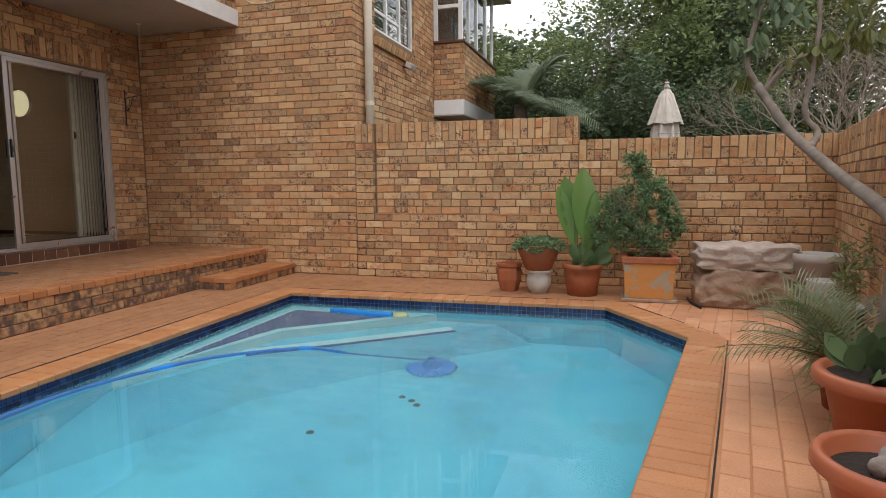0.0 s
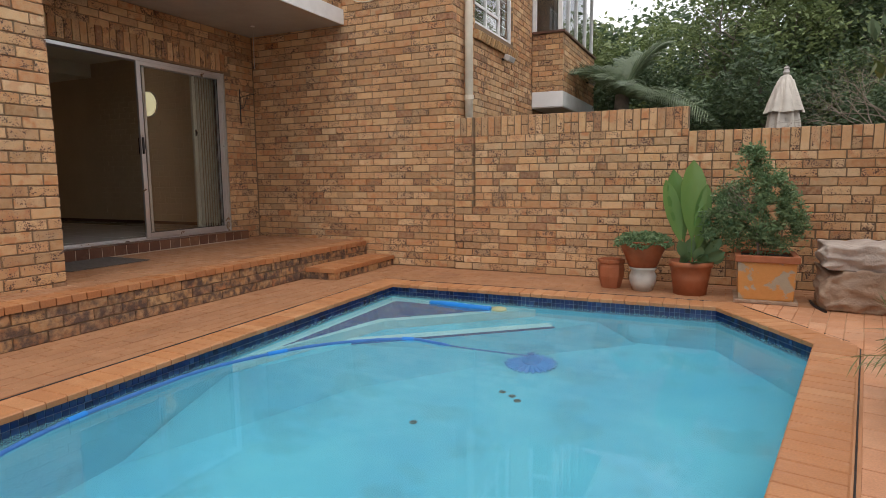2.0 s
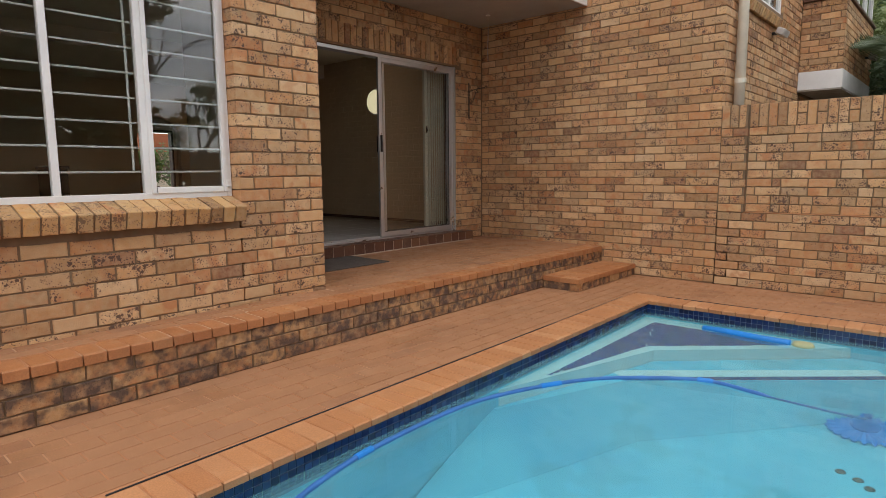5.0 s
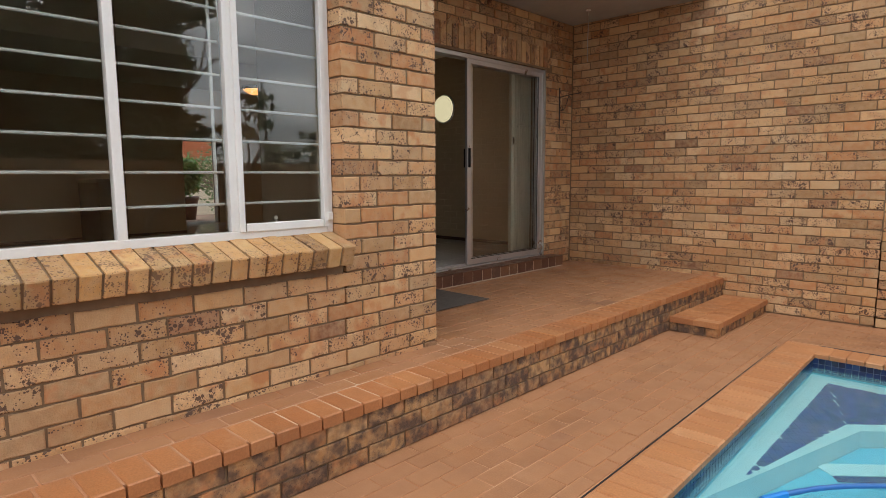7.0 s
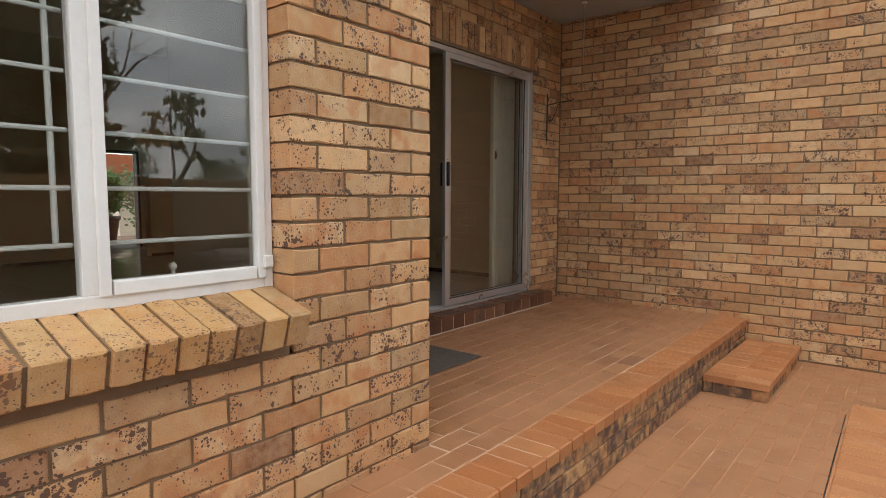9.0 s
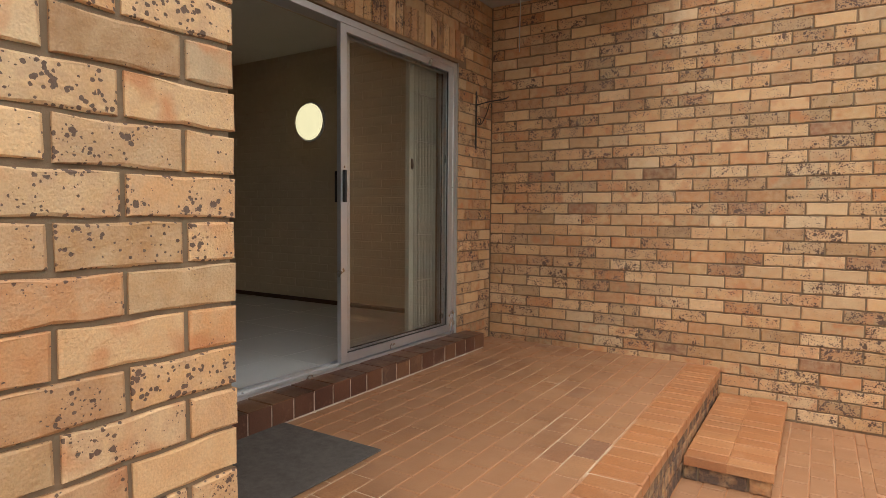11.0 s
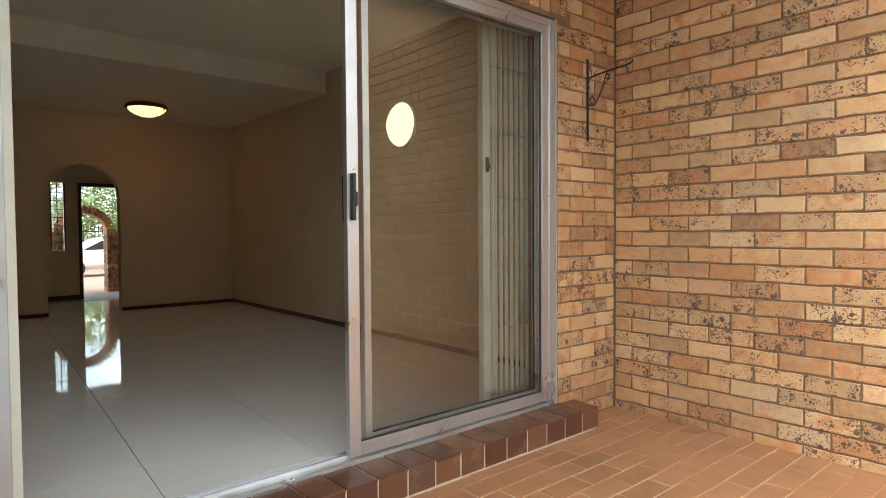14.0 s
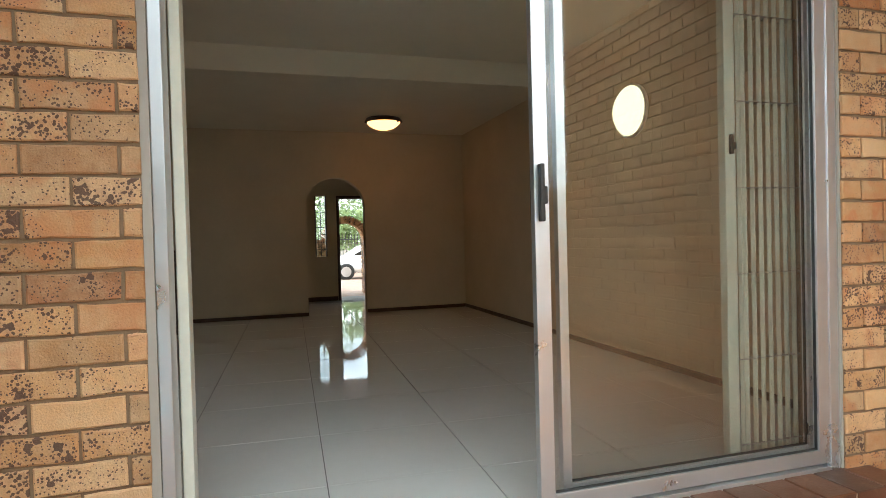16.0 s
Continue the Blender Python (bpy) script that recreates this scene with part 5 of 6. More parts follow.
def hanging_leaves(name, spots, size, leaf, seed, parent, label=""):
    r = random.Random(seed)
    vv, ff = [], []
    for (x, y, z, spread, cnt) in spots:
        for _ in range(cnt):
            a = Vector((x + r.uniform(-1, 1) * spread, y + r.uniform(-0.6, 0.6) * spread, z + r.uniform(-0.5, 0.5) * spread))
            d = Vector((r.uniform(-0.6, 0.6), r.uniform(-0.6, 0.6), -1)).normalized()
            s = d.cross(Vector((r.uniform(-1, 1), r.uniform(-1, 1), 0.1))).normalized()
            nn = d.cross(s)
            l = size * r.uniform(0.7, 1.2)
            o = len(vv)
            for t, w in ((0, 0.02), (0.25, 0.2), (0.55, 0.26), (0.8, 0.16), (1, 0.0)):
                c = a + d * l * t + nn * l * 0.25 * t * t
                vv += [tuple(c + s * l * w), tuple(c + nn * l * w * 0.35), tuple(c - s * l * w)]
            for k in range(4):
                for e in (0, 1):
                    i0 = o + k * 3 + e
                    ff.append((i0, i0 + 1, i0 + 4, i0 + 3))
    ob = mesh_object(name, vv, ff, leaf, parent)
    if label:
        ob["label"] = label
    return ob


hanging_leaves("foliage", [(-0.41, 1.64, 2.25, 0.13, 16), (-0.19, 1.59, 2.42, 0.17, 20), (-0.37, 1.64, 2.6, 0.2, 24), (-0.09, 1.59, 2.7, 0.2, 18)], 0.135, M_LEAF_DARK, 41, lean, "dark drooping leaves")
hanging_leaves("foliage", [(-0.04, 1.57, 2.12, 0.13, 16), (0.21, 1.49, 2.18, 0.19, 36), (0.41, 1.44, 2.22, 0.19, 36), (-0.43, 1.64, 1.95, 0.06, 6), (0.41, 1.49, 2.45, 0.22, 26)], 0.12, M_LEAF_OLIVE, 43, lean, "olive-yellow drooping leaves")


def frond(bm, base, direction, length, droop, leaflet, count=26, rachis=0.008, twist=0.0, wide=1.0):
    """A palm frond: an arched rachis with paired narrow leaflets."""
    base, d = Vector(base), Vector(direction).normalized()
    pts = []
    for i in range(count + 1):
        t = i / count
        pts.append(base + d * length * t + Vector((0, 0, -droop * length * t * t)))
    tube(bm, pts[::3] + [pts[-1]], [rachis * (1 - 0.8 * i / (len(pts[::3]))) for i in range(len(pts[::3]) + 1)], 5)
    for i in range(3, count):
        t = i / count
        ax = (pts[i + 1] - pts[i - 1]).normalized()
        side = ax.cross(Vector((0, 0, 1)))
        side = side.normalized() if side.length > 0.01 else Vector((1, 0, 0))
        up = side.cross(ax)
        l = leaflet * (0.45 + 1.1 * t * (1.25 - t)) * rng.uniform(0.85, 1.1)
        for sg in (-1, 1):
            dd = (side * sg * 0.85 + ax * 0.75 + up * (0.25 + twist)).normalized()
            w = ax * (l * 0.028 + 0.003) * wide
            a = pts[i]
            m = a + dd * l * 0.55 + Vector((0, 0, 0.0))
            e = a + dd * l + Vector((0, 0, -0.12 * l))
            v = [bm.verts.new(q) for q in (a - w * 0.6, a + w * 0.6, m + w, m - w, e)]
            bm.faces.new((v[0], v[1], v[2], v[3]))
            bm.faces.new((v[3], v[2], v[4]))


palm = thing("palm_tree", (-1.60, 10.8, -0.07), "tall grey-green feathery palm beside the bay window", "palm")
bm = bmesh.new()
tube(bm, [(0, 0, 0), (0.03, 0, 1.0), (0.0, 0, 1.9), (0, 0, 2.7)], [0.22, 0.2, 0.17, 0.12], 14)
part("trunk", bm, M_BARK, palm, "", True)
for i in range(46):
    a = i * 2.399
    e = -0.05 + 2.4 * ((i * 0.618) % 1)
    bm = bmesh.new()
    frond(bm, (0, 0, 2.65), (math.cos(a), math.sin(a), e), rng.uniform(1.4, 2.0), 0.42, 0.36, 40, 0.016, rng.uniform(-0.6, 0.3), 0.9)
    part("frond", bm, M_LEAF_PALM, palm)

# ---- closed parasol over the wall ----
parasol = thing("closed_parasol", (0.90, 9.0, -0.07), "closed off-white canvas garden parasol", "parasol")
bm = bmesh.new()
tube(bm, [(0, 0, 0), (0, 0, 2.72)], 0.022, 12)
part("pole", bm, M_SKIRT, parasol)
bm = lathe([(0.30, 0.0), (0.28, 0.06), (0.24, 0.10), (0.05, 0.12), (0.0, 0.12)], 24)
part("base", bm, M_POT_GREY, parasol)


def folds(prof, seed, depth):
    seg = 54
    r = random.Random(seed)
    ph = [r.uniform(0, 6) for _ in range(3)]
    bm = bmesh.new()
    rings = []
    for rad, z in prof:
        ring = []
        for i in range(seg):
            a = i * 2 * math.pi / seg
            k2 = 1 + depth * (math.sin(8 * a + ph[0] + z * 1.5) + 0.5 * math.sin(13 * a + ph[1]))
            ring.append(bm.verts.new((rad * k2 * math.cos(a), rad * k2 * math.sin(a), z + 0.05 * rad * math.sin(4 * a + ph[2]))))
        rings.append(ring)
    for a, b in zip(rings, rings[1:]):
        for i in range(seg):
            bm.faces.new((a[i], a[(i + 1) % seg], b[(i + 1) % seg], b[i]))
    return bm


canopy = part("canopy", folds([(0.23, 1.5), (0.215, 1.75), (0.185, 2.0), (0.15, 2.2), (0.13, 2.4), (0.10, 2.52), (0.03, 2.55)], 3, 0.13), M_CANVAS, parasol, "", True)
part("vent_flap", folds([(0.24, 2.08), (0.2, 2.2), (0.15, 2.36), (0.10, 2.5), (0.06, 2.58), (0.025, 2.6)], 5, 0.12), M_CANVAS, canopy, "upper canvas flap", True)
part("finial", lathe([(0.03, 2.6), (0.045, 2.63), (0.03, 2.67), (0.04, 2.69), (0.0, 2.73)], 14), M_POT_GREY, parasol)


# ---- pots and plants along the wall ----
def pot(name, at, prof, material, label, soil_z, soil_r, cat="plant pot", group="", seg=36):
    o = thing(name, at, label, cat, group)
    part("pot", lathe(prof, seg), material, o, "", True)
    if soil_r:
        part("soil", lathe([(soil_r, soil_z - 0.01), (soil_r * 0.6, soil_z + 0.006), (0.0, soil_z + 0.01)], 20), M_SOIL, o)
    return o


small = thing("flower_pot", (-0.85, 5.45, 0.0), "small faceted terracotta flower pot, empty", "plant pot")
bm = lathe([(0.085, 0), (0.095, 0.0), (0.128, 0.12), (0.132, 0.22), (0.122, 0.25), (0.138, 0.265), (0.14, 0.295), (0.12, 0.297), (0.112, 0.22), (0.0, 0.21)], 8)
part("pot", bm, M_POT, small)
white_pot = pot("flower_pot", (-0.53, 5.40, 0.0), [(0.08, 0), (0.09, 0.0), (0.128, 0.09), (0.13, 0.15), (0.112, 0.2), (0.13, 0.22), (0.132, 0.24), (0.115, 0.24), (0.1, 0.2), (0.0, 0.19)], M_POT_WHITE, "weathered white glazed pot carrying a clay bowl", 0.19, 0)
bowl = pot("planter_bowl", (-0.535, 5.40, 0.241), [(0.12, 0), (0.13, 0.0), (0.215, 0.2), (0.235, 0.255), (0.24, 0.265), (0.222, 0.265), (0.2, 0.2), (0.0, 0.19)], M_POT, "wide terracotta bowl with low green plants", 0.24, 0.21)


def bowl_place(q):
    a, rr = q.uniform(0, 6.283), 0.27 * math.sqrt(q.uniform(0, 1))
    return np.array((rr * math.cos(a), rr * math.sin(a), 0.265 + 0.07 * (1 - (rr / 0.28) ** 2) * q.uniform(0.2, 1) + 0.02 * math.sin(5 * a) + (-0.03 if rr > 0.23 else 0)))


vv, ff = leaf_cloud(2600, bowl_place, 0.036, 51, 0.6, 1.5)
mesh_object("foliage", vv, ff, M_LEAF_BUSH, bowl)

ribbed = pot("flower_pot", (-0.09, 5.40, 0.0), [(0.14, 0), (0.15, 0.0), (0.168, 0.14), (0.172, 0.148), (0.172, 0.16), (0.176, 0.18), (0.186, 0.265), (0.2, 0.27), (0.205, 0.32), (0.188, 0.322), (0.178, 0.27), (0.0, 0.26)], M_POT, "ribbed terracotta pot with a broad-leaved plant", 0.29, 0.18)


def blade(parent, base, tip, width, material, bend, seg=12, cup=0.25):
    """A broad leaf from base to tip on a stalk."""
    base, tip = Vector(base), Vector(tip)
    d = tip - base
    s = d.cross(Vector((0.35, -1, 0.1))).normalized()
    nn = s.cross(d.normalized())
    bm = bmesh.new()
    rows = []
    for i in range(seg + 1):
        t = i / seg
        c = base + d * t + nn * bend * t * t
        w = width * (0.05 if t < 0.28 else math.sin(math.pi * ((t - 0.28) / 0.72) ** 1.15) ** 0.62 + 0.03)
        rows.append([bm.verts.new(c + s * w * k2 + nn * (cup * w * abs(k2) + 0.006 * math.sin(t * 40) * abs(k2))) for k2 in (-1, -0.5, 0, 0.5, 1)])
    for a, b in zip(rows, rows[1:]):
        for j in range(4):
            bm.faces.new((a[j], a[j + 1], b[j + 1], b[j]))
    return part("leaf", bm, material, parent, "", True)


for base, tip, w, bend in (((0.0, 0.0, 0.28), (0.0, 0.0, 1.29), 0.12, -0.04), ((-0.04, 0, 0.28), (-0.27, 0.03, 1.10), 0.075, 0.05), ((-0.03, 0.03, 0.28), (-0.20, 0.05, 1.2), 0.10, 0.02),
                           ((0.03, 0, 0.28), (0.12, -0.04, 0.86), 0.06, -0.05), ((0.02, 0.03, 0.28), (0.11, 0.06, 1.06), 0.075, 0.02)):
    blade(ribbed, base, tip, w, M_LEAF_BROAD, bend)
r5 = random.Random(5)
for i in range(22):
    a = r5.uniform(0, 6.28)
    ln = r5.uniform(0.12, 0.27)
    blade(ribbed, (0.05 * math.cos(a), 0.05 * math.sin(a), 0.29), (ln * math.cos(a) + 0.05, ln * math.sin(a) * 0.8 - 0.03, 0.29 + r5.uniform(0.08, 0.3)), 0.05, M_LEAF_BUSH, 0.02, 6)

trough = thing("square_planter", (0.545, 5.37, 0.0), "square ochre planter with flaking paint and a bush", "planter")
bm = bmesh.new()
w0, w1 = 0.235, 0.255
box(bm, -w0, w0, -w0, w0, 0.03, 0.37, bevel=0.006)
for v in bm.verts:
    f_ = 0.93 + 0.07 * v.co.z / 0.37
    v.co.x, v.co.y = v.co.x * f_, v.co.y * f_
body = part("body", bm, M_OCHRE, trough)
part("foot", boxes((-0.255, 0.255, -0.255, 0.255, 0.0, 0.03), bevel=0.006), M_ROCK, trough, "bare cement foot")
part("rim", boxes((-w1, w1, -w1, -w1 + 0.05, 0.37, 0.43), (-w1, w1, w1 - 0.05, w1, 0.37, 0.43), (-w1, -w1 + 0.05, -w1 + 0.05, w1 - 0.05, 0.37, 0.43), (w1 - 0.05, w1, -w1 + 0.05, w1 - 0.05, 0.37, 0.43), bevel=0.006), M_POT, trough, "terracotta rim")
part("soil", boxes((-0.2, 0.2, -0.2, 0.2, 0.36, 0.40)), M_SOIL, trough)
bm = bmesh.new()
tips = []
branches(bm, (-0.06, 0, 0.4), (-0.1, 0, 1), 0.36, 0.013, 4, random.Random(61), 0.75, tips, (3, 3), 4)
part("stem", bm, M_TWIG, trough)
BUSH = [(-0.28, -0.04, 0.80, 0.2), (0.02, 0, 0.9, 0.2), (-0.16, 0, 0.66, 0.24), (0.04, 0.0, 0.74, 0.24), (-0.25, -0.05, 0.72, 0.18), (-0.10, 0, 0.96, 0.20), (-0.13, 0, 1.17, 0.13), (0.14, 0.02, 0.80, 0.13), (-0.15, 0.0, 1.33, 0.06), (0.10, -0.05, 0.60, 0.18), (-0.36, -0.05, 0.62, 0.13), (-0.08, 0.05, 0.55, 0.2), (-0.30, 0, 0.95, 0.12), (0.05, 0, 1.1, 0.10), (-0.42, -0.04, 0.78, 0.13), (0.20, 0, 0.70, 0.12), (-0.34, 0, 0.88, 0.14), (0.10, 0, 0.95, 0.12), (-0.12, 0, 1.25, 0.08), (-0.45, 0, 0.6, 0.08)]


def bush_place(q):
    b = BUSH[q.randint(len(BUSH))]
    v = q.normal(size=3)
    v /= np.linalg.norm(v)
    p = np.array(b[:3]) + v * b[3] * (q.uniform(0.05, 1.0) ** 0.5)
    p = p + q.normal(size=3) * np.array((0.035, 0.03, 0.03))
    return None if noise.noise(Vector(p * 9)) < -0.02 else p


vv, ff = leaf_cloud(24000, bush_place, 0.042, 63, 0.9, 2.8)
mesh_object("foliage", vv, ff, M_LEAF_BUSH, trough)


def rock_box(name, material, x0, x1, y0, y1, z0, z1, seed, amp, parent):
    bm = bmesh.new()
    bmesh.ops.create_cube(bm, size=1)
    bmesh.ops.subdivide_edges(bm, edges=list(bm.edges), cuts=22, use_grid_fill=True)
    for v in bm.verts:
        p = Vector((x0 + (v.co.x + 0.5) * (x1 - x0), y0 + (v.co.y + 0.5) * (y1 - y0), z0 + (v.co.z + 0.5) * (z1 - z0)))
        q = Vector((p.x * 3.2, p.y * 3.2, p.z * 5 + p.x * 2.5)) + Vector((seed, 0, 0))
        c0 = Vector(((x0 + x1) / 2, (y0 + y1) / 2, (z0 + z1) / 2))
        ball = v.co.normalized() * 0.5
        swell = Vector((ball.x * (x1 - x0), ball.y * (y1 - y0), ball.z * (z1 - z0))) * 1.22
        p = p.lerp(c0 + swell, 0.22)
        fold = noise.noise(Vector((p.x * 4 + p.z * 6, p.y * 3, p.z * 9 - p.x * 5)) + Vector((seed, 3, 0)))
        h = (noise.fractal(q, 0.8, 2.1, 4) * 0.8 + (0.5 - abs(fold) * 1.6)) * amp
        side_ = Vector((v.co.x, v.co.y, v.co.z * (1 if v.co.z > 0 else 0)))
        v.co = p + side_.normalized() * h if side_.length > 0.1 else p
        v.co.z = max(v.co.z, z0)
    return part(name, bm, material, parent, "", True)


chest = thing("storage_chest", (1.36, 5.28, 0.0), "rock-moulded brown plastic storage chest with a lid", "storage chest")
rock_box("body", M_ROCK, -0.41, 0.42, -0.28, 0.26, 0.0, 0.335, 3, 0.05, chest)
rock_box("lid", M_ROCK_LID, -0.40, 0.42, -0.28, 0.26, 0.345, 0.55, 8, 0.05, chest)
strip = thing("black_strip", (0.92, 5.2, 0.0), "black rubber strip lying beside the chest", "rubber strip")
bm = bmesh.new()
tube(bm, spline([(0, 0.2, 0.008), (0.0, 0.05, 0.01), (0.02, -0.1, 0.008), (0.06, -0.26, 0.008)]), 0.012, 8)
part("strip", bm, M_BLACK, strip)

grey_pot = pot("tall_planter", (1.91, 5.02, 0.0), [(0.13, 0), (0.14, 0.0), (0.185, 0.44), (0.2, 0.445), (0.205, 0.515), (0.186, 0.517), (0.172, 0.44), (0.0, 0.40)], M_POT_GREY, "tall pale grey plastic planter with dark soil", 0.44, 0.17)
white2 = pot("tall_planter", (1.82, 4.52, 0.0), [(0.09, 0), (0.1, 0.0), (0.125, 0.33), (0.132, 0.36), (0.118, 0.362), (0.11, 0.32), (0.0, 0.3)], M_POT_WHITE, "off-white cylindrical clay planter", 0.32, 0.11)
grey2 = pot("tall_planter", (1.78, 4.05, 0.0), [(0.11, 0), (0.12, 0.0), (0.15, 0.22), (0.165, 0.225), (0.168, 0.26), (0.15, 0.262), (0.14, 0.2), (0.0, 0.19)], M_POT_GREY, "low grey plastic planter with dark soil", 0.22, 0.14)
small2 = pot("flower_pot", (1.55, 3.75, 0.0), [(0.05, 0), (0.06, 0.0), (0.075, 0.1), (0.08, 0.12), (0.07, 0.12), (0.0, 0.1)], M_POT, "small terracotta pot on the paving", 0.11, 0.06)
small3 = pot("flower_pot", (1.45, 3.10, 0.0), [(0.07, 0), (0.08, 0.0), (0.10, 0.11), (0.11, 0.14), (0.1, 0.14), (0.0, 0.1)], M_POT, "small terracotta pot with a spider plant", 0.11, 0.09)


def spiky(parent, base, count, length, material, seed, wide=0.02):
    r = random.Random(seed)
    vv, ff = [], []
    for i in range(count):
        a = r.uniform(0, 6.283)
        e = r.uniform(0.3, 1.6)
        d = Vector((math.cos(a), math.sin(a), e)).normalized()
        s = d.cross(Vector((0, 0, 1))).normalized()
        l = length * r.uniform(0.6, 1.15)
        o = len(vv)
        for k2 in range(6):
            t = k2 / 5
            c = Vector(base) + d * l * t + Vector((0, 0, -0.75 * l * t * t))
            c.z = max(c.z, 0.012 - parent.location.z)
            w = wide * (1 - t) * 0.5 + 0.001
            vv += [tuple(c + s * w), tuple(c - s * w)]
        for k2 in range(5):
            j = o + 2 * k2
            ff.append((j, j + 1, j + 3, j + 2))
    return mesh_object("foliage", vv, ff, material, parent)


spiky(small3, (0, 0, 0.12), 120, 0.30, M_LEAF_PALE, 71)
spiky(small2, (0, 0, 0.11), 50, 0.26, M_LEAF_PALE, 72)
spiky(grey_pot, (0, 0, 0.44), 14, 0.30, M_LEAF_PALM, 73, 0.014)

big = pot("large_pot", (1.315, 2.05, 0.0), [(0.13, 0), (0.14, 0.0), (0.205, 0.3), (0.235, 0.285), (0.25, 0.295), (0.25, 0.335), (0.235, 0.35), (0.205, 0.345), (0.19, 0.29), (0.0, 0.28)], M_POT_PLASTIC, "large terracotta plastic pot with broad dark leaves", 0.33, 0.2, "plant pot", "large pots", 48)
r6 = random.Random(16)
for i in range(34):
    a = r6.uniform(0, 6.28)
    ln = r6.uniform(0.08, 0.25)
    blade(big, (0.06 * math.cos(a), 0.06 * math.sin(a), 0.31), (ln * math.cos(a), ln * math.sin(a), 0.34 + r6.uniform(0.02, 0.2)), r6.uniform(0.035, 0.06), M_LEAF_BUSH if i % 3 == 0 else M_LEAF_DARK, r6.uniform(-0.02, 0.08), 8, 0.15)
spiky(big, (-0.05, 0.25, 0.2), 60, 0.34, M_LEAF_PALE, 75, 0.018)
areca = thing("palm_plant", (1.39, 2.58, 0.0), "bushy young palm with arching fronds in a clay pot", "palm")
part("pot", lathe([(0.11, 0), (0.12, 0.0), (0.15, 0.2), (0.165, 0.21), (0.165, 0.25), (0.145, 0.25), (0.0, 0.2)], 32), M_POT, areca, "", True)
for i in range(24):
    a = radians(70 + i * 6.5 + rng.uniform(-7, 7))
    e = 0.35 + 1.5 * ((i * 0.618) % 1)
    bm = bmesh.new()
    frond(bm, (0, 0, 0.2), (math.cos(a), math.sin(a), e), rng.uniform(0.52, 0.78), 0.34, 0.22, 20, 0.005, rng.uniform(-0.5, 0.4), 0.5)
    part("frond", bm, M_LEAF_PALM if i % 3 else M_LEAF_OLIVE, areca)

wild = thing("wispy_shrub", (1.78, 3.62, 0.0), "thin-stemmed wispy shrub with sparse yellow-green leaves", "shrub")
bm = bmesh.new()
tips = []
for i in range(5):
    branches(bm, (0.03 * i - 0.06, 0.02 * (i % 3), 0.0), (0.12 * i - 0.3, 0.1, 1), 0.42, 0.007, 2, random.Random(90 + i), 0.55, tips, (2, 3), 4, seg=5)
part("stem", bm, M_TWIG, wild)
vv, ff = leaf_cloud(900, lambda q: np.array(tips[q.randint(len(tips))]) + q.normal(size=3) * 0.025, 0.05, 93, 0.8, 3.0)
mesh_object("foliage", vv, ff, M_LEAF_PALE, wild)
low = pot("large_pot", (1.10, 1.34, 0.0), [(0.12, 0), (0.13, 0.0), (0.185, 0.2), (0.215, 0.21), (0.23, 0.225), (0.23, 0.26), (0.215, 0.28), (0.19, 0.27), (0.175, 0.21), (0.0, 0.2)], M_POT_PLASTIC, "large terracotta plastic bowl of soil with driftwood", 0.225, 0.185, "plant pot", "large pots", 48)
drift = thing("driftwood", (1.15, 1.33, 0.235), "knotted pale grey driftwood lying on the soil", "driftwood")
bm = bmesh.new()
tube(bm, spline([(-0.12, -0.05, 0.02), (-0.06, 0.02, 0.045), (0.02, 0.06, 0.05), (0.08, 0.03, 0.07), (0.04, -0.02, 0.085), (-0.02, 0.0, 0.06), (-0.06, -0.06, 0.03)], 6), [0.026 + 0.006 * math.sin(i * 1.3) for i in range(37)], 10)
part("wood", bm, M_ROPE, drift, "", True)

cable = thing("expansion_joint_strip", (0.6, 2.0, 0.0), "black rubber expansion joint beside the pool coping", "joint strip")


# ---- bricks and paving, last ----
F_N = frame_of((0, Y_NOOK, 0), (1, 0, 0), (0, 0, 1))
lay(wall_nook, "brick", F_N, courses(-6.018, X_CORNER, 0.012, 50, pitch=0.0866), 0.10, 0.0048, M_BRICK, 300, (-5.2, 1.2))
F_D = frame_of((X_DOOR, 0, 0), (0, 1, 0), (0, 0, 1))
dz = courses(2.21, 5.988, PLAT + 0.004, 33, ((2.915, 5.456, 0.0, 2.585), (2.86, 5.53, 2.585, 2.81)), 0.3)
dz += soldiers(2.87, 5.52, 2.59, 0.222)
lay(wall_door, "brick", F_D, dz, 0.10, 0.0048, M_BRICK, 300, (4.6, 1.6))
F_W = frame_of((X_WIN, 0, 0), (0, 1, 0), (0, 0, 1))
wz = courses(2.205 - 40 * (BL + JT) + JT, 2.205, PLAT + 0.032 - 2 * C, 40, ((-0.57, 1.5135, 1.06, 2.53), (-0.60, 1.5135, 0.90, 1.06)))
wz = [p for p in wz if p[0] > -2.2]
lay(wall_window, "brick", F_W, wz, 0.135, 0.0048, M_BRICK, 300, (1.6, 1.2))
F_R = frame_of((0, 2.205, 0), (-1, 0, 0), (0, 0, 1))
lay(wall_return, "brick", F_R, courses(4.715, 6.01, PLAT + 0.004, 32), 0.01, 0.0048, M_BRICK, 0)
F_S = frame_of((X_CORNER, 0, 0), (0, 1, 0), (0, 0, 1))
lay(wall_side, "brick", F_S, courses(6.112, 13.4, 1.5, 44, ((6.72, 8.29, 3.02, 4.3), (BY, BY1, 2.3, 5.6)), 0.5), 0.10, 0.0048, M_BRICK, 300, (7.0, 2.6))
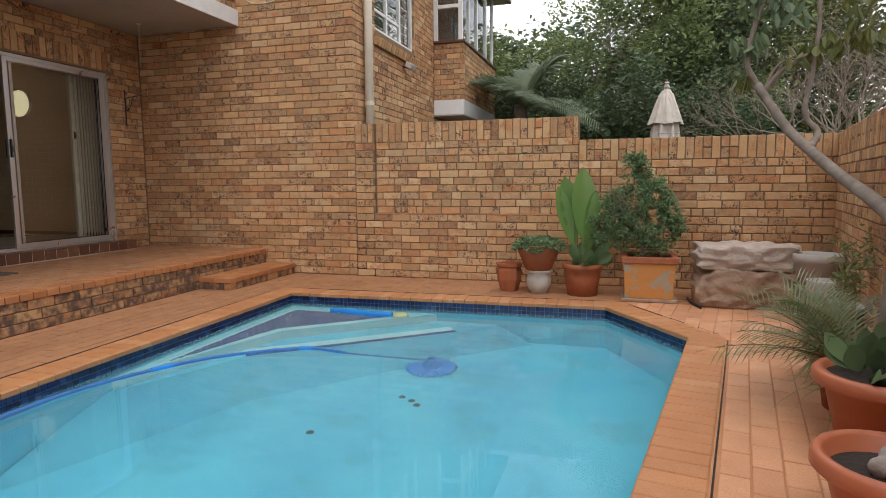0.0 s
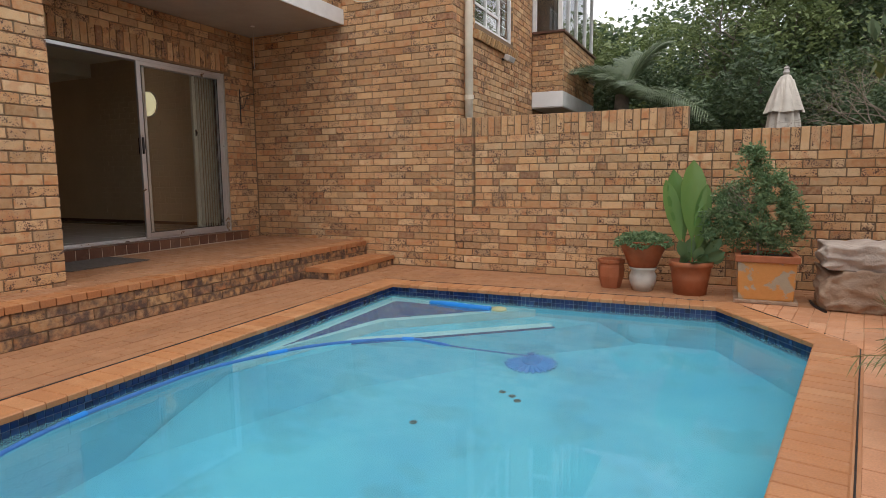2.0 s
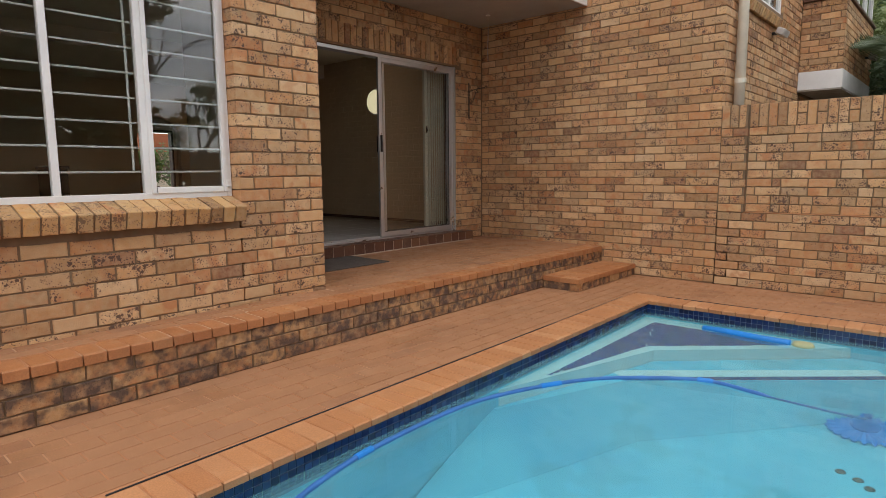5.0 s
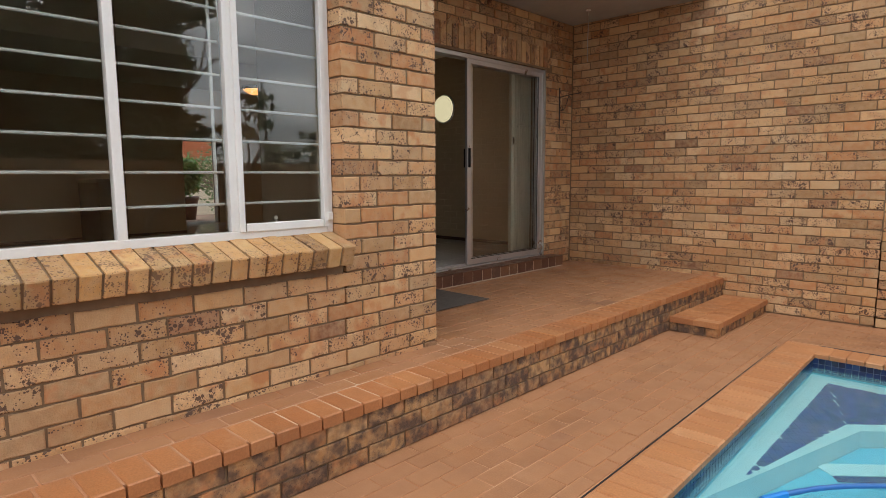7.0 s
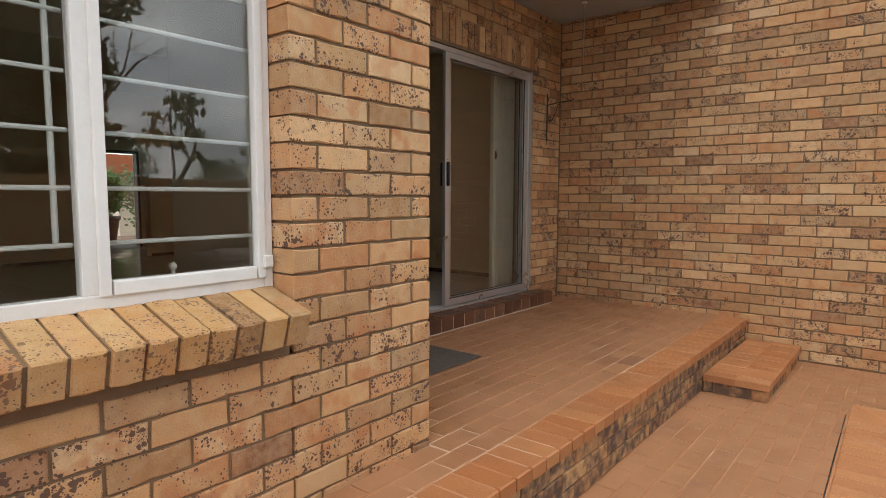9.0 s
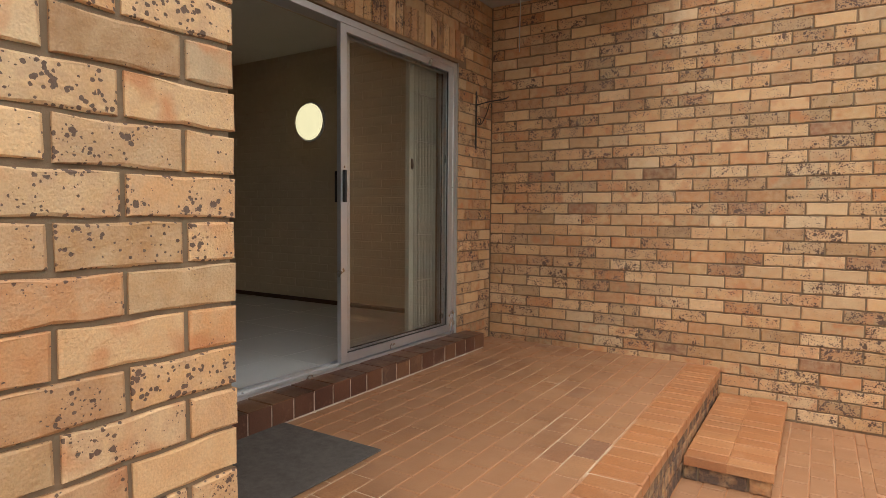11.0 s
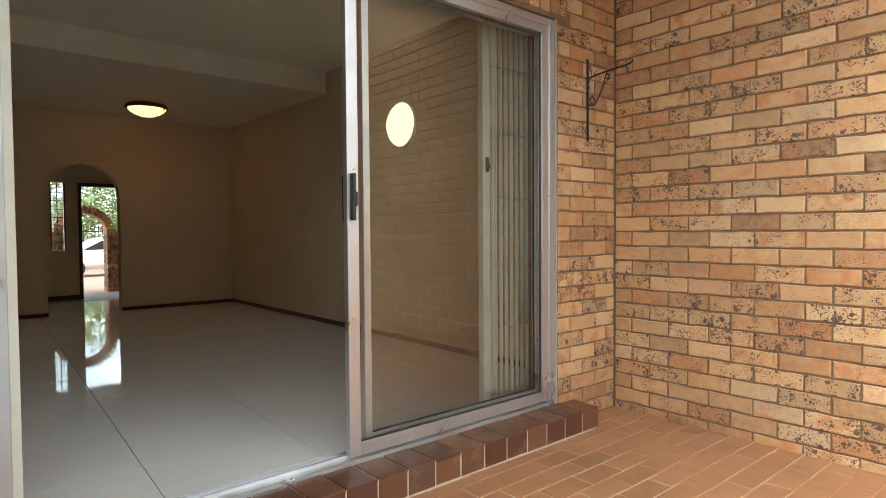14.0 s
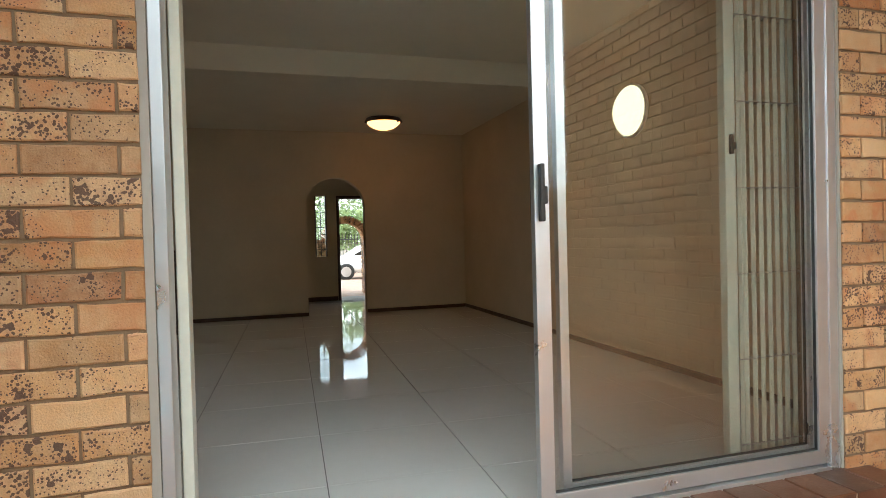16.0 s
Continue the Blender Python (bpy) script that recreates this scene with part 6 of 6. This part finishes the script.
for dst, x, ya, yb, zz in ((sill, X_WIN + 0.09, -0.60, 1.505, 1.0), (up_sill, X_CORNER + 0.06, 6.66, 8.35, 3.045)):
    bm = bmesh.new()
    box(bm, (ya - yb) / 2, (yb - ya) / 2, -0.046, 0.046, -0.21, -0.010, m=frame_of((x, (ya + yb) / 2 - 0.002, zz - 0.05), (0, 1, 0), (0.30, 0, 1)))
    part("sill_bed", bm, M_MORTAR, dst)
    y = yb - 0.04
    while y > ya:
        key = rng.randrange(4)
        r_ = random.Random(key)
        vv, ff = piece_geometry(brick_outline(0.076, 0.108, r_), 0.23, 0.005, r_)
        o = mesh_object("brick", vv, ff, M_BRICK_SILL, dst)
        o.matrix_basis = frame_of((x, y, zz - 0.05), (0, 1, 0), (0.30, 0, 1)) @ Matrix.Translation((0, rng.uniform(-0.003, 0.003), rng.uniform(-0.004, 0.004)))
        y -= 0.0858
gz = [p for p in courses(X_CORNER + 0.012, -0.19, 0.006, 9, (), 0.0)]
gz += [p for p in courses(-0.178, 2.32, 0.006, 16, (), 0.2, True)]
gz += courses(X_CORNER + 0.012, -2.612, 0.006 + 9 * C, 10)
gz += soldiers(X_CORNER + 0.012, -2.63, 1.636, 0.226, 0.4) + soldiers(-0.18, 2.30, 1.378, 0.226, 0.16)
lay(garden, "brick", F_N, gz, 0.10, 0.0048, M_BRICK, 300, (-0.8, 0.9))
F_P = frame_of((0, Y_G + 0.041, 0), (1, 0, 0), (0, 0, 1))
pz = courses(-2.60, -0.19, 0.012 + 9 * C, 10, (), 0.0, True) + soldiers(-2.60, -0.20, 1.636, 0.226, 0.2)
lay(garden, "brick", F_P, pz, 0.05, 0.0048, M_BRICK, 0, None, rest="brick_panel")
structure("wall_ledge", boxes((-2.61, -0.42, Y_G - 0.002, Y_G + 0.05, 0.774, 0.782), bevel=0.002), M_COPING, "thin mortar ledge on the garden wall")
ez = courses(0.02, 9.0, 0.006, 16, (), 0.3, True) + soldiers(0.02, 9.0, 1.378, 0.226, 0.1)
lay(garden_east, "brick", F_EAST, ez, 0.10, 0.0048, M_BRICK, 300, (1.0, 1.0))
F_RISE = frame_of((X_PLAT, 0, 0), (0, 1, 0), (0, 0, 1))
lay(platform, "brick", F_RISE, courses(-2.5, 5.99, 0.003, 3, (), 0.2), 0.09, 0.004, M_BRICK_BURNT, 150, (2.0, 0.1))
bay_n = frame_of((X_CORNER, BY, 2.30), (1, 0, 0), (0, 0, 1))
bay_n.translation -= Vector((X_CORNER, BY, 2.30))
lay(bay_wall, "brick", bay_n, courses(0.0, BX1 - X_CORNER, 0.275, 11), 0.10, 0.0048, M_BRICK, 300)
bay_e = frame_of((BX1 - X_CORNER, 0, 0), (0, 1, 0), (0, 0, 1))
lay(bay_wall, "brick", bay_e, courses(0.112, BY1 - BY, 0.275, 11, (), 0.5), 0.10, 0.0048, M_BRICK, 300)
F_PAR = frame_of((-4.46, 0, 0), (0, 1, 0), (0, 0, 1))
lay(parapet, "brick", F_PAR, courses(4.0, 5.99, 3.34, 6, (), 0.2), 0.10, 0.0048, M_BRICK, 300)
F_IN = frame_of((0, YN - 0.004, 0), (1, 0, 0), (0, 0, 1))
lay(inner_n, "painted_brick", F_IN, courses(-9.4, X_DOOR - 0.26, FLOOR_IN + 0.08, 30), 0.004, 0.003, M_WALL_IN, 0, rest="painted_bricks")

# platform top: header edge and running rows
edge = []
y = -2.4
while y < 5.88:
    edge.append((X_PLAT - 0.098, y + 0.0525, 0.222, 0.105))
    y += 0.1145
lay(platform, "edge_paver", pose(0, 0, PLAT), edge, 0.055, 0.006, M_EDGE, 300, (X_PLAT, 2.0), worn=False)
p, m = paving([(X_DOOR + 0.005, 2.21), (X_PLAT - 0.218, 2.21), (X_PLAT - 0.218, 5.99), (X_DOOR + 0.005, 5.99)], (X_PLAT - 0.218, 0.03), 90, 0.22, 0.108, 0.009)
lay(platform, "paver", Matrix.Translation((0, 0, PLAT)) @ m, p, 0.03, 0.003, M_PAVER, 300, (3.8, 0.7), worn=False)
p, m = paving([(X_WIN + 0.003, -2.4), (X_PLAT - 0.218, -2.4), (X_PLAT - 0.218, 2.21), (X_WIN + 0.003, 2.21)], (X_PLAT - 0.218, 0.03), 90, 0.22, 0.108, 0.009)
lay(platform, "paver", Matrix.Translation((0, 0, PLAT)) @ m, p, 0.03, 0.003, M_PAVER, 120, (1.5, 0.3), worn=False, rest="paver_strip")

# loose step beside the platform
step = tagged(new("step"), "low terracotta-topped brick step beside the platform", "", "", "structure")
SX0, SX1, SY0, SY1 = X_PLAT + 0.004, -3.745, 4.67, 5.985
part("core", boxes((SX0, SX1 - 0.012, SY0 + 0.012, SY1, -0.02, 0.082)), M_MORTAR, step)
lay(step, "brick", frame_of((0, SY0, 0), (1, 0, 0), (0, 0, 1)), courses(SX0 + 0.01, SX1, 0.004, 1, (), 0.3), 0.09, 0.004, M_BRICK_BURNT)
lay(step, "brick", frame_of((SX1, 0, 0), (0, 1, 0), (0, 0, 1)), courses(SY0 + 0.10, SY1, 0.004, 1, (), 0.6), 0.09, 0.004, M_BRICK_BURNT)
tread = []
y = SY0 - 0.015
while y < SY1 - 0.08:
    h = min(0.107, SY1 - y)
    tread.append(((SX0 + SX1) / 2 - 0.1 + 0.005, y + h / 2, 0.205, h))
    tread.append(((SX0 + SX1) / 2 + 0.112, y + h / 2, 0.213, h))
    y += 0.111
lay(step, "tread_paver", pose(0, 0, 0.133), tread, 0.05, 0.005, M_EDGE, 300, worn=False)

# pool coping, waterline tiles, deck paving
coping = tagged(new("pool_coping"), "orange-brown paver coping around the pool", "", "", "structure")
W_C = 0.235
offs = []
for i in range(n):
    a, b, d, ln = pool_edge(i)
    out_n = Vector((d.y, -d.x, 0))
    offs.append((a + out_n * W_C, b + out_n * W_C, d))


def meet(i, j):
    a, _, d = offs[i]
    c, _, e = offs[j]
    den = d.x * e.y - d.y * e.x
    t = ((c.x - a.x) * e.y - (c.y - a.y) * e.x) / den
    return a + d * t


OUT = [meet(i - 1, i) for i in range(n)]
bm = bmesh.new()
for i in range(n):
    a, b, d, ln = pool_edge(i)
    p0, p1 = OUT[i], OUT[(i + 1) % n]
    cnt = max(2, round(ln / 0.113))
    pcs = []
    inn = Vector((-d.y, d.x, 0)) * 0.018
    for k2 in range(cnt):
        t0, t1 = k2 / cnt, (k2 + 1) / cnt
        q0, q1 = a.lerp(b, t0) + inn + d * 0.003, a.lerp(b, t1) + inn - d * 0.003
        sh = W_C
        o0, o1 = a.lerp(b, t0) + Vector((d.y, -d.x, 0)) * sh + d * 0.003, a.lerp(b, t1) + Vector((d.y, -d.x, 0)) * sh - d * 0.003
        if k2 == 0:
            o0 = p0
        if k2 == cnt - 1:
            o1 = p1
        quad = [q0, o0, o1, q1]
        mx = sum((v.x for v in quad)) / 4
        my = sum((v.y for v in quad)) / 4
        poly = [(v.x - mx, v.y - my) for v in quad]
        if area(poly) < 0:
            poly = poly[::-1]
        pcs.append((mx, my, poly))
    lay(coping, "coping_paver", pose(0, 0, 0.001), pcs, 0.036, 0.008, M_COPING)
    inward = Vector((-d.y, d.x, 0))
    cnt = int(ln / 0.043)
    pitch = ln / cnt
    rows = [((c_ + 0.5) * pitch, -0.058 - r_ * 0.043, pitch - 0.004, 0.039) for r_ in range(4) for c_ in range(cnt)]
    lay(band, "mosaic_tile", frame_of(b + inward * 0.009, -d, (0, 0, 1)), rows, 0.004, 0.001, M_MOSAIC, 60 if i in (5, 4) else 0, (ln - 1.0, -0.1), lift=0.0003, worn=False, rest="mosaic_field")
    bb = 0.26
    tube(bm, [a + Vector((d.y, -d.x, 0)) * (W_C + 0.012) - d * 0.0 + Vector((0, 0, -0.002)), b + Vector((d.y, -d.x, 0)) * (W_C + 0.012) + d * 0.0 + Vector((0, 0, -0.002))], 0.0042, 6)
bmesh.ops.translate(bm, vec=(-0.6, -2.0, 0), verts=bm.verts)
part("strip", bm, M_BLACK, cable)

for q in STEP_IN:
    sp, sm = paving(q, (-2.93, 3.05), 35, 0.05, 0.05, 0.0015, 0)
    lay(step_top, "mosaic_tile", Matrix.Translation((0, 0, -0.284)) @ sm, sp, 0.005, 0.001, M_STEP_MOSAIC, 0, None, lift=0.0002, worn=False, rest="step_mosaic")

G = W_C + 0.024
P = [Vector((q.x, q.y, 0)) for q in OUT]
left = [(X_PLAT + 0.006, -2.6), (POOL[0][0] - G, -2.6), (POOL[5][0] - G + 0.02, 5.99), (X_PLAT + 0.006, 5.99)]
p, m = paving(left, (POOL[0][0] - G, 0.06), 90, 0.221, 0.109, 0.007)
lay(deck, "paver", m, p, 0.03, 0.003, M_PAVER, 220, (3.0, 0.5), worn=False)
north = [(POOL[5][0] - G + 0.03, POOL[5][1] + G + 0.01), (POOL[4][0] + 0.15, POOL[4][1] + G + 0.01), (east_x(5.99), 5.99), (POOL[5][0] - G + 0.03, 5.99)]
p, m = paving(north, (POOL[5][0], POOL[5][1] + G + 0.01), 0.4, 0.221, 0.109, 0.007)
lay(deck, "paver", m, p, 0.03, 0.003, M_PAVER, 40, (1.5, 0.4), worn=False, rest="paver_north")
d3 = Vector((POOL[3][0] - POOL[2][0], POOL[3][1] - POOL[2][1], 0)).normalized()
ang = math.degrees(math.atan2(d3.y, d3.x))
o3 = Vector((POOL[3][0], POOL[3][1], 0)) + Vector((d3.y, -d3.x, 0)) * G
e0 = o3 - d3 * 7.0
YT = POOL[4][1] + G
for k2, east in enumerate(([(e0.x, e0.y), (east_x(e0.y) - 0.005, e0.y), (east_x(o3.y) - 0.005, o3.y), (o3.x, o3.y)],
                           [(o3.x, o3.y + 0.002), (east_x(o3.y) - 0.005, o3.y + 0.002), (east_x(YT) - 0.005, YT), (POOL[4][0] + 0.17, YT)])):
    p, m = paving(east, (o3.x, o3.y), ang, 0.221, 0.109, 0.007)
    lay(deck, "paver", m, p, 0.03, 0.003, M_PAVER_LIGHTENED, 100, (-1.5, -0.3), worn=False, rest="paver_east")
south = [(POOL[1][0] - 0.3, -2.6), (e0.x + 0.1, -2.6), (POOL[2][0] + G - 0.1, POOL[2][1] - G), (POOL[1][0] - 0.16, POOL[1][1] - G)]
p, m = paving(south, (0, POOL[1][1] - G), 0, 0.221, 0.109, 0.007)
lay(deck, "paver", m, p, 0.03, 0.003, M_PAVER, 0, None, worn=False, rest="paver_south")

# quarry tiles under the door
plinth = tagged(new("door_plinth"), "dark brown quarry tile plinth under the sliding door", "", "", "structure")
PX, PZ, PY0, PY1 = -5.845, 0.432, 2.80, 5.58
part("core", boxes((X_DOOR - 0.06, PX - 0.003, PY0, PY1 - 0.003, PLAT - 0.01, PZ - 0.006)), M_LIME, plinth)
ft, tt = [], []
y = PY1
while y > PY0 + 0.05:
    ft.append((y - 0.0725, (PLAT + PZ) / 2 + 0.004, 0.139, PZ - PLAT - 0.012))
    tt.append(((PX + X_DOOR - 0.03) / 2, y - 0.0725, PX - X_DOOR + 0.03, 0.139))
    y -= 0.146
lay(plinth, "front_tile", frame_of((PX, 0, 0), (0, 1, 0), (0, 0, 1)), ft, 0.01, 0.003, M_PLINTH, 300, worn=False)
lay(plinth, "top_tile", pose(0, 0, PZ), tt, 0.012, 0.003, M_PLINTH, 300, worn=False)
lay(plinth, "end_tile", frame_of((0, PY1, 0), (-1, 0, 0), (0, 0, 1)), [(-(PX + X_DOOR) / 2 - 0.0, (PLAT + PZ) / 2, PX - X_DOOR, PZ - PLAT - 0.012)], 0.01, 0.003, M_PLINTH, 300, worn=False)

# living room floor tiles
p, m = paving([(XW + 0.002, -3.19), (X_DOOR - 0.16, -3.19), (X_DOOR - 0.16, YN - 0.002), (XW + 0.002, YN - 0.002)], (-7.2, 3.476), -2.5, 0.63, 0.63, 0.004, 0)
lay(floor_in, "floor_tile", Matrix.Translation((0, 0, FLOOR_IN)) @ m, p, 0.006, 0.0008, M_TILE_IN, 150, (0, 0), lift=0.0003, worn=False)
p, m = paving([(XW - 1.45, 3.36), (XW - 0.002, 3.36), (XW - 0.002, 5.54), (XW - 1.45, 5.54)], (-7.2, 3.476), -2.5, 0.63, 0.63, 0.004, 0)
lay(floor_in, "floor_tile", Matrix.Translation((0, 0, FLOOR_IN)) @ m, p, 0.006, 0.0008, M_TILE_IN, 60, (0, 0), lift=0.0003, worn=False)
